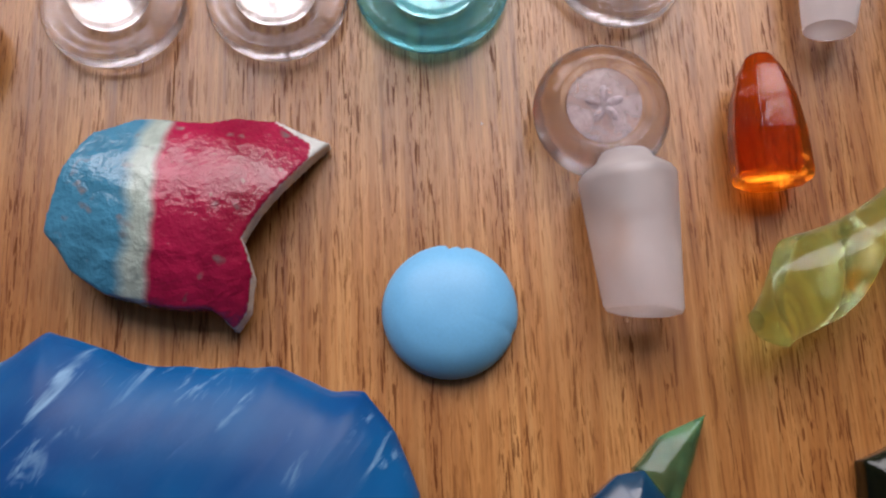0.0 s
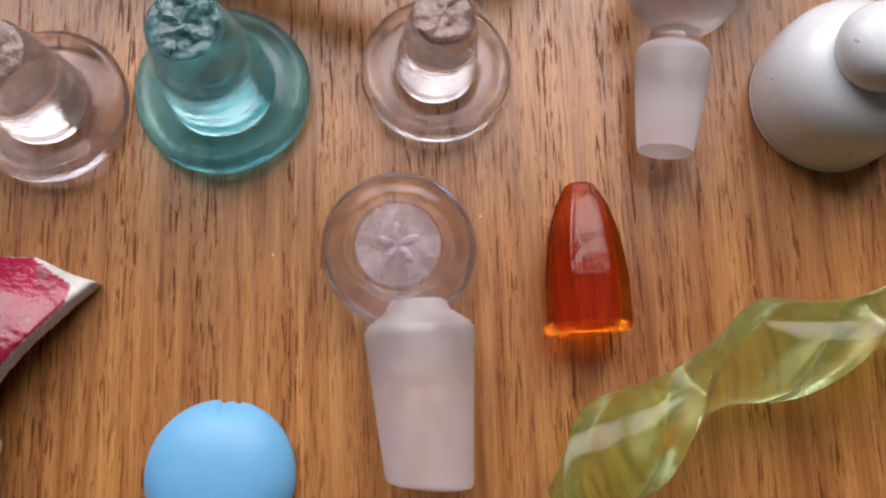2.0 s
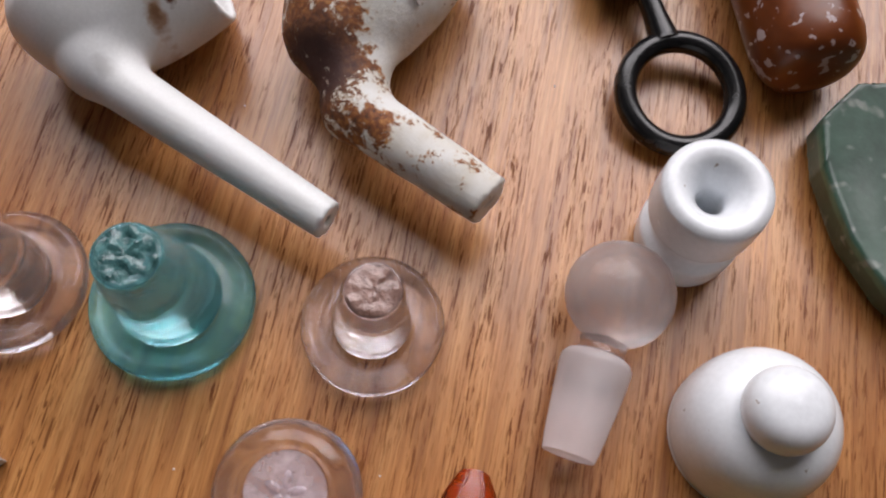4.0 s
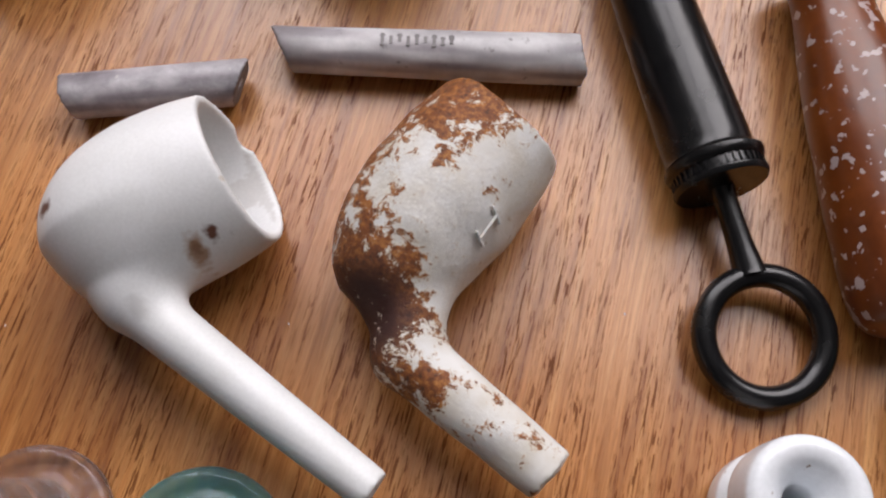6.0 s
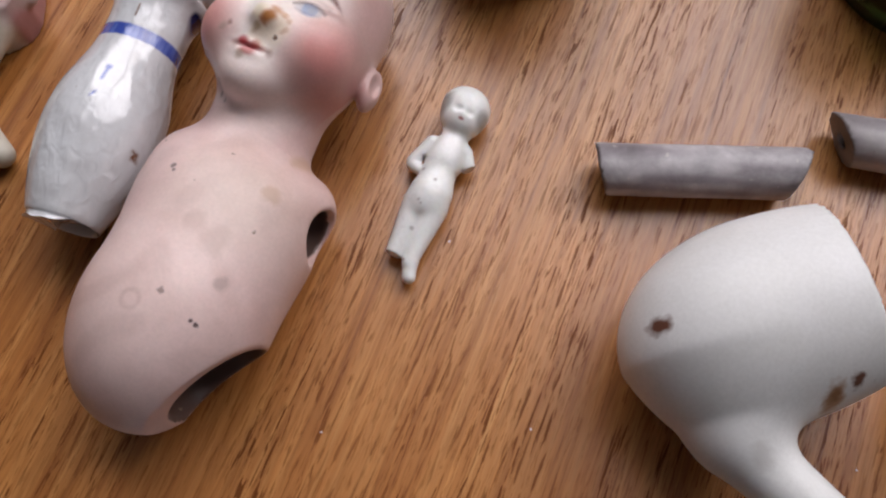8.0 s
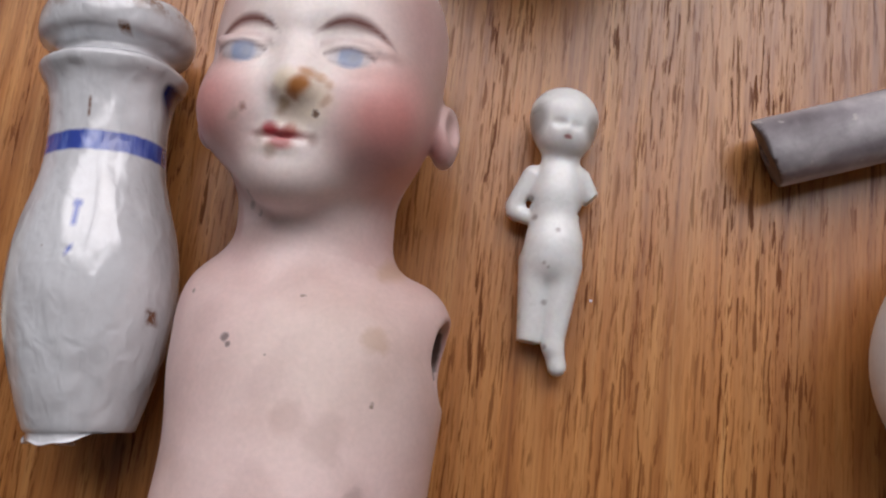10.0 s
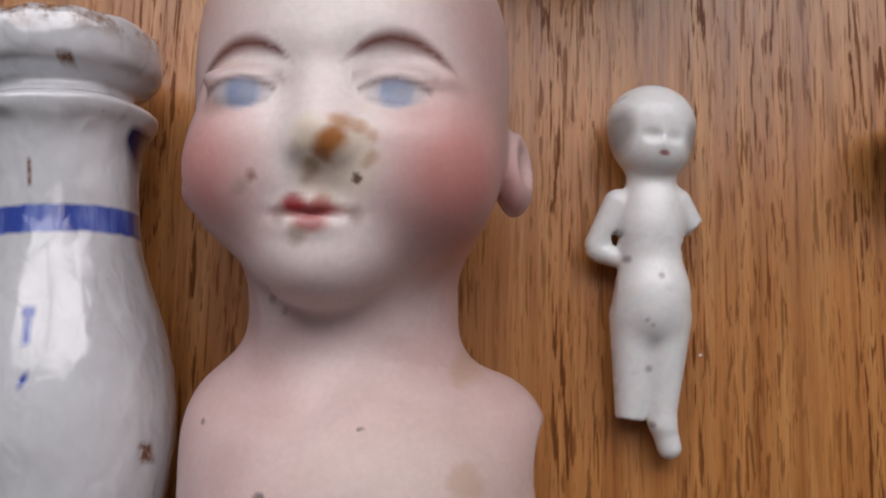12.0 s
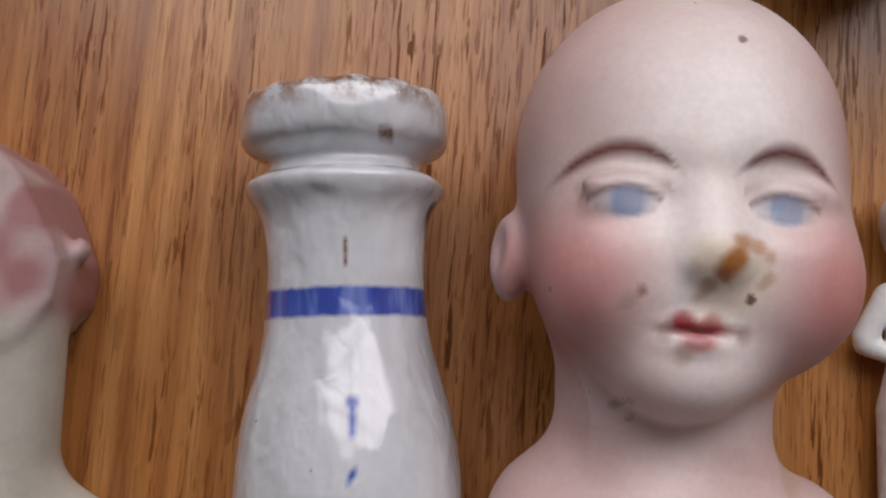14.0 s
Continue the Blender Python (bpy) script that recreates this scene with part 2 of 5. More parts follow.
GREYCLAY = solid("smoked_pipe_clay", (0.25, 0.235, 0.25), (0.62, 0.60, 0.62), 0.5, 1.6, 12, (4.5, 0.66, 0.74, (0.55, 0.52, 0.50)), 0.25, attr=True)
SEAGLASS = solid("weathered_green_glass", (0.013, 0.040, 0.025), (0.050, 0.110, 0.076), 0.36, 0.8, 7, (2.2, 0.60, 0.72, (0.20, 0.23, 0.20)), 0.4, coat=0.2, attr=True)
AMBERWARE = solid("mottled_amber_glaze", (0.10, 0.022, 0.005), (0.22, 0.055, 0.008), 0.34, 0.7, 6, (4.2, 0.61, 0.64, (0.46, 0.37, 0.36)), 0.15, coat=0.12)
PINKFIG = solid("worn_pink_figurine", (0.80, 0.78, 0.76), (1.0, 1.0, 1.0), 0.45, 1.6, 14, None, 0.2, attr=True)
# plaster of the unseen room, set dark to cut bounced light
PLASTER = solid("wall_plaster", (0.12, 0.12, 0.12), (0.15, 0.15, 0.15), 0.9, 0.05, 1.0, None, 0.1)
CARPET = solid("floor_boards", (0.20, 0.14, 0.09), (0.28, 0.20, 0.13), 0.6, 0.08, 1.0, None, 0.1)
FRAME = solid("window_paint", (0.76, 0.76, 0.74), (0.82, 0.82, 0.80), 0.4, 0.1, 1.0, None, 0.05)


# ---------------------------------------------------------------- mesh helpers (plan units)
def link_mesh(name, bm, material, parent=None, smooth=True):
    for v in bm.verts:
        v.co *= U
    me = bpy.data.meshes.new(name)
    bm.normal_update()
    bm.to_mesh(me)
    bm.free()
    return finish(name, me, material, parent, smooth)


def finish(name, me, material, parent, smooth):
    me.materials.append(material)
    if smooth:
        me.polygons.foreach_set("use_smooth", [True] * len(me.polygons))
        me.set_sharp_from_angle(angle=radians(38))
    ob = new(name, me)
    ob.parent = parent
    return ob


def part(name, bm, material, parent, label="", smooth=True):
    return tagged(link_mesh(name, bm, material, parent, smooth), label)


def holder(name, x, y, z=0.0, rz=0.0):
    ob = new(name)
    ob.empty_display_size = 0.01
    ob.matrix_world = pose(x * U, y * U, z * U, 0, 0, rz)
    return ob


def box(bm, x0, x1, y0, y1, z0, z1, bevel=0.0):
    r = bmesh.ops.create_cube(bm, size=1.0)
    vs = r["verts"]
    for v in vs:
        v.co = Vector(((x0 + x1) / 2 + v.co.x * (x1 - x0), (y0 + y1) / 2 + v.co.y * (y1 - y0), (z0 + z1) / 2 + v.co.z * (z1 - z0)))
    if bevel:
        es = list({e for v in vs for e in v.link_edges})
        bmesh.ops.bevel(bm, geom=es, offset=bevel, segments=2, affect="EDGES")
    return bm


def lathe(profile, segs=64, wobble=0.0, seed=0.0, bm=None):
    """Turns (radius, height) pairs round the z axis; a radius of 0 closes an end."""
    bm = bm or bmesh.new()
    rings = []
    for r, z in profile:
        if r <= 1e-6:
            rings.append([bm.verts.new((0, 0, z))])
        else:
            ring = []
            for k in range(segs):
                a = 2 * math.pi * k / segs
                w = 1 + wobble * noise.noise((math.cos(a) * 1.3 + seed, math.sin(a) * 1.3, z * 0.8 + seed))
                ring.append(bm.verts.new((r * w * math.cos(a), r * w * math.sin(a), z)))
            rings.append(ring)
    for a, b in zip(rings, rings[1:]):
        n = max(len(a), len(b))
        for k in range(n):
            quad = [a[k % len(a)], a[(k + 1) % len(a)], b[(k + 1) % len(b)], b[k % len(b)]]
            quad = list(dict.fromkeys(quad))
            if len(quad) > 2:
                bm.faces.new(quad)
    bmesh.ops.recalc_face_normals(bm, faces=bm.faces)
    return bm


def curve_profile(points, steps=6):
    """A smooth (radius, height) profile through a few points."""
    pts = [points[0], *points, points[-1]]
    out = []
    for i in range(1, len(pts) - 2):
        p0, p1, p2, p3 = (np.array(p, float) for p in pts[i - 1:i + 3])
        for s in range(steps):
            t = s / steps
            v = 0.5 * (2 * p1 + (p2 - p0) * t + (2 * p0 - 5 * p1 + 4 * p2 - p3) * t * t + (3 * p1 - p0 - 3 * p2 + p3) * t ** 3)
            out.append((max(0.0, float(v[0])), float(v[1])))
    out.append(tuple(points[-1]))
    return out


def lie(bm, turn, x, y, z):
    """Turns and moves all of bm."""
    bmesh.ops.transform(bm, matrix=Matrix.Translation((x, y, z)) @ turn, verts=bm.verts)
    return bm


def axis_turn(direction):
    return Vector((0, 0, 1)).rotation_difference(Vector(direction)).to_matrix().to_4x4()


# ---------------------------------------------------------------- solids from distance functions
def grid(lo, hi, step):
    ax = [np.arange(a, b + step, step) for a, b in zip(lo, hi)]
    return np.meshgrid(*ax, indexing="ij")


def ell(p, c, r):
    q = [(p[i] - c[i]) / r[i] for i in range(3)]
    k = np.sqrt(q[0] ** 2 + q[1] ** 2 + q[2] ** 2)
    return (k - 1) * min(r)


def cap(p, a, b, ra, rb):
    a, b = np.array(a, float), np.array(b, float)
    d = b - a
    t = np.clip(sum((p[i] - a[i]) * d[i] for i in range(3)) / (d @ d), 0, 1)
    return np.sqrt(sum((p[i] - a[i] - t * d[i]) ** 2 for i in range(3))) - (ra + (rb - ra) * t)


def join(a, b, k):
    h = np.clip(0.5 + 0.5 * (b - a) / k, 0, 1)
    return b + (a - b) * h - k * h * (1 - h)


def cut(a, b, k):
    return -join(-a, b, k)


def wave3(p, f, seed):
    """Cheap smooth noise out of a few sines."""
    rng = np.random.RandomState(seed)
    out = 0
    for i in range(6):
        w = rng.normal(size=3) * f
        out = out + np.sin(p[0] * w[0] + p[1] * w[1] + p[2] * w[2] + rng.rand() * 6.28)
    return out / 6


def outline(points, p):
    """Signed distance to a closed outline in plan."""
    pts = np.array(points, float)
    best, inside = 1e9, np.zeros(p[0].shape, bool)
    for a, b in zip(pts, np.roll(pts, -1, 0)):
        d = b - a
        t = np.clip(((p[0] - a[0]) * d[0] + (p[1] - a[1]) * d[1]) / (d @ d), 0, 1)
        best = np.minimum(best, (p[0] - a[0] - t * d[0]) ** 2 + (p[1] - a[1] - t * d[1]) ** 2)
        cross = ((a[1] > p[1]) != (b[1] > p[1])) & (p[0] < a[0] + (p[1] - a[1]) / (d[1] if d[1] else 1e-9) * d[0])
        inside ^= cross
    return np.where(inside, -1, 1) * np.sqrt(best)


def skin(name, p, f, material, at=(0, 0), parent=None, colour=None, smooth=True):
    """The surface where f is 0 on the grid p, as a mesh; colour(x, y, z, normals) gives the paint of its points."""
    lo = np.array([p[i].flat[0] for i in range(3)])
    step = p[0][1, 0, 0] - p[0][0, 0, 0]
    sign = f < 0
    nx, ny, nz = f.shape
    total, count = np.zeros((nx - 1, ny - 1, nz - 1, 3)), np.zeros((nx - 1, ny - 1, nz - 1))
    for axis in range(3):
        others = [i for i in range(3) if i != axis]
        for da in (0, 1):
            for db in (0, 1):
                off = [0, 0, 0]
                off[others[0]], off[others[1]] = da, db
                end = list(off)
                end[axis] = 1
                s0 = f[off[0]:off[0] + nx - 1, off[1]:off[1] + ny - 1, off[2]:off[2] + nz - 1]
                s1 = f[end[0]:end[0] + nx - 1, end[1]:end[1] + ny - 1, end[2]:end[2] + nz - 1]
                hit = (s0 < 0) != (s1 < 0)
                i, j, k = np.nonzero(hit)
                a, b = s0[hit], s1[hit]
                pt = np.tile(np.array(off, float), (len(i), 1))
                pt[:, axis] = a / (a - b)
                total[i, j, k] += pt
                count[i, j, k] += 1
    live = count > 0
    index = np.full(live.shape, -1)
    index[live] = np.arange(live.sum())
    cells = np.argwhere(live)
    verts = lo + step * (cells + total[live] / count[live][:, None])
    faces = []
    for axis in range(3):
        u, v = (axis + 1) % 3, (axis + 2) % 3
        sl0, sl1 = [slice(1, -1)] * 3, [slice(1, -1)] * 3
        sl0[axis], sl1[axis] = slice(0, -1), slice(1, None)
        a, b = sign[tuple(sl0)], sign[tuple(sl1)]
        idx = np.argwhere(a != b)
        if not len(idx):
            continue
        base = idx.copy()
        base[:, u] += 1
        base[:, v] += 1
        ring = []
        for du, dv in ((-1, -1), (0, -1), (0, 0), (-1, 0)):
            c = base.copy()
            c[:, u] += du
            c[:, v] += dv
            ring.append(index[c[:, 0], c[:, 1], c[:, 2]])
        q = np.stack(ring, 1)
        flip = ~a[tuple(idx.T)]
        q[flip] = q[flip][:, ::-1]
        faces.append(q)
    faces = np.concatenate(faces)
    me = bpy.data.meshes.new(name)
    local = (verts - [at[0], at[1], 0]) * U
    me.from_pydata(local.tolist(), [], faces.tolist())
    me.update()
    if colour:
        nrm = np.zeros(len(verts) * 3)
        me.vertex_normals.foreach_get("vector", nrm)
        c = colour(verts[:, 0], verts[:, 1], verts[:, 2], nrm.reshape(-1, 3))
        layer = me.color_attributes.new("paint", "FLOAT_COLOR", "POINT")
        layer.data.foreach_set("color", np.concatenate([c, np.ones((len(c), 1))], 1).ravel())
    me.materials.append(material)
    if smooth:
        me.polygons.foreach_set("use_smooth", [True] * len(me.polygons))
    ob = new(name, me)
    ob.parent = parent
    if parent is None:
        ob.location = (at[0] * U, at[1] * U, 0)
    return ob


def blend(base, colour, mask):
    m = np.clip(mask, 0, 1)[:, None]
    return base * (1 - m) + np.array(colour) * m


def spot(x, y, cx, cy, rx, ry=None, soft=0.35):
    d = np.sqrt(((x - cx) / rx) ** 2 + ((y - cy) / (ry or rx)) ** 2)
    return np.clip((1 - d) / soft + 0.5, 0, 1)


# ---------------------------------------------------------------- room and table
# unseen walls, ceiling and floor, added to shape bounced light and reflections
def room():
    def wall(name, *b):
        bm = box(bmesh.new(), *b)
        ob = new(name, bpy.data.meshes.new(name))
        bm.to_mesh(ob.data)
        bm.free()
        ob.data.materials.append(PLASTER if name != "floor" else CARPET)
        tagged(ob, kind="structure", label="unseen dark grey plaster " + name.split("_")[0] if name != "floor" else "unseen brown boarded floor of the room", category=name.split("_")[0])
        return ob
    x0, x1, y0, y1, z0, z1 = -1.7, 1.7, -2.4, WINDOW[1], -0.75, 1.85
    wx0, wx1 = WINDOW[0] - WIN_W / 2, WINDOW[0] + WIN_W / 2
    wz0, wz1 = WINDOW[2] - WIN_H / 2, WINDOW[2] + WIN_H / 2
    wall("floor", x0 - 0.1, x1 + 0.1, y0 - 0.1, y1 + 0.1, z0 - 0.1, z0)
    wall("ceiling", x0 - 0.1, x1 + 0.1, y0 - 0.1, y1 + 0.1, z1, z1 + 0.1)
    wall("wall_west", x0 - 0.1, x0, y0 - 0.1, y1 + 0.1, z0, z1)
    wall("wall_east", x1, x1 + 0.1, y0 - 0.1, y1 + 0.1, z0, z1)
    wall("wall_south", x0, x1, y0 - 0.1, y0, z0, z1)
    north = bmesh.new()
    for b in ((x0, wx0, z0, z1), (wx1, x1, z0, z1), (wx0, wx1, z0, wz0), (wx0, wx1, wz1, z1)):
        box(north, b[0], b[1], y1, y1 + 0.1, b[2], b[3])
    ob = new("wall_north", bpy.data.meshes.new("wall_north"))
    north.to_mesh(ob.data)
    north.free()
    ob.data.materials.append(PLASTER)
    tagged(ob, "unseen dark grey plaster wall with the window", "wall", kind="structure")
    win = new("window_1")
    win.location = (WINDOW[0], y1, wz0)
    tagged(win, "white painted window over the table", "window", kind="structure")
    f = 0.04
    for nm, b in (("window_frame", (-WIN_W / 2, -WIN_W / 2 + f, 0, WIN_H)), ("window_frame", (WIN_W / 2 - f, WIN_W / 2, 0, WIN_H)),
                  ("window_frame", (-WIN_W / 2 + f, WIN_W / 2 - f, 0, f)), ("window_frame", (-WIN_W / 2 + f, WIN_W / 2 - f, WIN_H - f, WIN_H)),
                  ("glazing_bar", (-0.02, 0.02, f, WIN_H - f)), ("glazing_bar", (-WIN_W / 2 + f, -0.02, WIN_H * 0.55, WIN_H * 0.55 + 0.03)),
                  ("glazing_bar", (0.02, WIN_W / 2 - f, WIN_H * 0.55, WIN_H * 0.55 + 0.03))):
        bm = box(bmesh.new(), b[0], b[1], 0.01, 0.05, b[2], b[3], 0.004)
        bmesh.ops.scale(bm, vec=(1 / U,) * 3, verts=bm.verts)
        part(nm, bm, FRAME, win)


room()


def table():
    t = new("table")
    t.location = (-0.05, 0.02, 0)
    tagged(t, "oak table with open grain and a satin varnish", "table", kind="structure")
    top = bmesh.new()
    box(top, -80 * 0.01 / U, 80 * 0.01 / U, -55 * 0.01 / U, 44 * 0.01 / U, -2.5, 0.0, 0.25)
    part("tabletop", top, OAK, t, "brown oak top with dark pores")
    for sx in (-0.72, 0.72):
        for sy in (-0.47, 0.36):
            leg = bmesh.new()
            box(leg, (sx - 0.03) / U, (sx + 0.03) / U, (sy - 0.03) / U, (sy + 0.03) / U, -0.75 / U, -2.5, 0.3)
            part("leg", leg, OAK, t)


table()


# ---------------------------------------------------------------- glass stoppers
def standing_stopper(x, y, r, h, rp, rt, material, label, lean=(0, 0), chipped=0.0):
    t = tagged(holder("glass_stopper", x, y), label, "stopper", "standing glass stoppers")
    head = curve_profile([(0, 0.02), (r * 0.55, 0.0), (r * 0.93, 0.05), (r, 0.22), (r * 0.98, 0.38), (r * 0.90, 0.47), (r * 0.82, 0.45), (r * 0.74, 0.38), (rp * 1.20, 0.38), (rp * 0.9, 0.42), (0, 0.42)], 5)
    part("head", lathe(head, 72, 0.015, x), material, t, "round flat head")
    plug = curve_profile([(0, 0.425), (rp * 0.9, 0.425), (rp * 1.04, 0.47), (rp * 1.04, 0.60), (rp, 0.95), ((rp + rt) / 2, h * 0.68), (rt, h - 0.16), (rt * 0.93, h - 0.03), (rt * 0.80, h), (rt * 0.4, h - 0.04), (0, h - 0.07)], 5)
    bm = lathe(plug, 72, 0.02, x + 3)
    for v in bm.verts:
        if v.co.z > 0.6:
            k = (v.co.z - 0.6) / (h - 0.6)
            v.co.x += lean[0] * k
            v.co.y += lean[1] * k
    part("plug", bm, material, t, "tapered plug")
    if chipped:
        # the rough broken face at the plug's end
        end = bmesh.new()
        rings = 9
        rows = []
        for i in range(rings + 1):
            q = rt * 0.90 * i / rings
            row = []
            for k in range(48):
                a = 2 * math.pi * k / 48
                px, py = q * math.cos(a), q * math.sin(a)
                z = h + 0.012 + chipped * (noise.noise(Vector((px * 5, py * 5, x))) + 0.5 * noise.noise(Vector((px * 12, py * 12, 3.0)))) * (1 - 0.5 * i / rings)
                row.append(end.verts.new((px + lean[0], py + lean[1], z if i < rings else h - 0.02)))
            rows.append(row)
        for ra, rb in zip(rows, rows[1:]):
            for k in range(48):
                end.faces.new((ra[k], ra[(k + 1) % 48], rb[(k + 1) % 48], rb[k]))
        end.faces.new(rows[0])
        under = [end.verts.new((v.co.x, v.co.y, h - 0.03)) for v in rows[-1]]
        for k in range(48):
            end.faces.new((rows[-1][k], rows[-1][(k + 1) % 48], under[(k + 1) % 48], under[k]))
        end.faces.new(under)
        bmesh.ops.remove_doubles(end, verts=end.verts, dist=0.0005)
        bmesh.ops.recalc_face_normals(end, faces=end.faces)
        part("broken_end", end, CHIP_TEAL if material == TEAL else CHIP_PINK, t, "rough broken plug end")
    return t


CHIP_TEAL = solid("chipped_teal_glass", (0.012, 0.055, 0.055), (0.10, 0.25, 0.25), 0.28, 2.6, 9, None, 0.9, coat=0.5, depth=0.0008)
CHIP_PINK = solid("chipped_pink_glass", (0.16, 0.085, 0.065), (0.40, 0.25, 0.21), 0.3, 2.6, 9, None, 0.8, coat=0.4, depth=0.0007)
standing_stopper(-7.00, 1.90, 1.35, 2.5, 0.72, 0.55, CLEAR, "clear pinkish glass bottle stopper standing on its head")
standing_stopper(-3.98, 2.25, 1.34, 2.5, 0.74, 0.58, CLEAR, "clear pinkish glass bottle stopper with broken plug end", (0.0, -0.05), 0.07)
standing_stopper(-1.10, 2.75, 1.48, 3.15, 0.88, 0.58, TEAL, "teal glass bottle stopper with a chipped plug end", (0.1, -0.22), 0.14)
standing_stopper(2.48, 3.36, 1.29, 2.3, 0.66, 0.52, CLEAR, "clear glass bottle stopper with a pinkish tint", (0.1, 0.0), 0.08)


def lying_stopper():
    t = tagged(holder("decanter_stopper", 2.1, 0.1, 0, 8), "clear glass stopper with round flat head and ground plug", "stopper")
    head = lathe(curve_profile([(0, 0.22), (0.5, 0.24), (0.72, 0.26), (0.80, 0.36), (0.90, 0.38), (1.12, 0.24), (1.24, 0.0),
                                (1.12, -0.25), (0.7, -0.42), (0, -0.46)], 5), 80)
    part("head", lie(head, Matrix.Rotation(radians(8), 4, "X"), 0, 0, 0.66), CLEAR, t, "clear round head with pressed flower")
    flower = bmesh.new()
    for k in range(5):
        petal = bmesh.ops.create_uvsphere(flower, u_segments=10, v_segments=6, radius=1.0)["verts"]
        m = pose(0, 0.01, 0.935, 8, 0, 0) @ Matrix.Rotation(k * 1.2566 + 0.3, 4, "Z") @ Matrix.Translation((0.2, 0, 0)) @ Matrix.Diagonal((0.17, 0.085, 0.05, 1))
        bmesh.ops.transform(flower, matrix=m, verts=petal)
    part("flower", flower, LILAC, t)
    disc = lathe(curve_profile([(0, 0.0), (0.55, 0.0), (0.68, 0.02), (0.52, 0.055), (0, 0.075)], 4), 40)
    part("medallion", lie(disc, Matrix.Rotation(radians(8), 4, "X"), 0, 0.02, 0.885), LILAC, t, "lilac white round centre")
    plug = lathe([(0, 0), (0.40, 0.0), (0.46, 0.06), (0.50, 0.16), (0.78, 0.36), (0.85, 0.46), (0.85, 0.58), (0.80, 1.2), (0.74, 1.9), (0.67, 2.72), (0.63, 2.80), (0.50, 2.84), (0, 2.84)], 56)
    for v in plug.verts:
        if v.co.z > 2.6:
            v.co.z += 0.14 * v.co.x
    part("plug", lie(plug, Matrix.Rotation(radians(94.0), 4, "X"), 0.24, -0.88, 0.86), FROST, t, "ground frosted plug")


lying_stopper()


def ball_stopper():
    t = tagged(holder("ball_stopper", 6.55, 5.0, 0, -3), "small frosted glass stopper with a ball head", "stopper")
    ball = bmesh.new()
    bmesh.ops.create_uvsphere(ball, u_segments=48, v_segments=24, radius=0.98)
    bmesh.ops.scale(ball, vec=(1, 1, 0.86), verts=ball.verts)
    part("ball", lie(ball, Matrix.Identity(4), 0, 0, 0.85), HAZY, t, "hazy ball head")
    neck = lathe([(0, 0), (0.44, 0), (0.40, 0.12), (0.44, 0.24), (0, 0.24)], 40)
    part("neck", lie(neck, Matrix.Rotation(radians(92), 4, "X"), -0.02, -0.90, 0.72), CLEAR, t, "clear neck")
    plug = lathe(curve_profile([(0, 0), (0.44, 0.0), (0.60, 0.10), (0.62, 0.35), (0.55, 1.1), (0.47, 1.72), (0.40, 1.80), (0, 1.78)], 5), 48)
    part("plug", lie(plug, Matrix.Rotation(radians(94), 4, "X"), -0.04, -1.15, 0.70), FROST, t, "ground plug")


ball_stopper()


def amber_piece():
    bm = bmesh.new()
    n, rings = 8, []
    for s, w, h, lift in ((0.0, 0.66, 0.55, 0.0), (0.10, 0.74, 0.62, 0.0), (0.9, 0.72, 0.62, 0.02), (1.55, 0.62, 0.55, 0.05), (2.05, 0.45, 0.42, 0.10), (2.40, 0.24, 0.22, 0.14)):
        rings.append([bm.verts.new((w * math.cos((k + 0.5) * 2 * math.pi / n), s, 0.62 + lift + h * math.sin((k + 0.5) * 2 * math.pi / n))) for k in range(n)])
    for a, b in zip(rings, rings[1:]):
        for k in range(n):
            bm.faces.new((a[k], a[(k + 1) % n], b[(k + 1) % n], b[k]))
    bm.faces.new(rings[0])
    bm.faces.new(rings[-1])
    bmesh.ops.recalc_face_normals(bm, faces=bm.faces)
    bmesh.ops.bevel(bm, geom=list(bm.edges), offset=0.035, segments=2, affect="EDGES")
    ob = link_mesh("amber_prism", bm, AMBER, smooth=False)
    ob.matrix_world = pose(5.18 * U, -1.05 * U, 0, 0, 0, 6)
    tagged(ob, "faceted dark orange amber glass drop", "glass drop")


amber_piece()


def sky_disc():
    bm = lathe(curve_profile([(0, 0.0), (0.9, 0.0), (1.12, 0.05), (1.18, 0.18), (1.10, 0.36), (0.85, 0.56), (0.45, 0.68), (0, 0.71)], 6), 96, 0.01)
    for v in bm.verts:
        a = math.atan2(v.co.y, v.co.x)
        for at, deep in ((1.62, 0.07), (1.45, 0.05), (-0.3, 0.03)):
            k = max(0.0, 1 - abs(a - at) / 0.09)
            if v.co.z > 0.02:
                v.co.xy *= 1 - deep * k
    ob = link_mesh("dome_cabochon", bm, SKYBLUE)
    ob.location = (-0.41 * U, -3.60 * U, 0)
    tagged(ob, "light blue matt glass dome with nicked rim", "glass dome")


sky_disc()


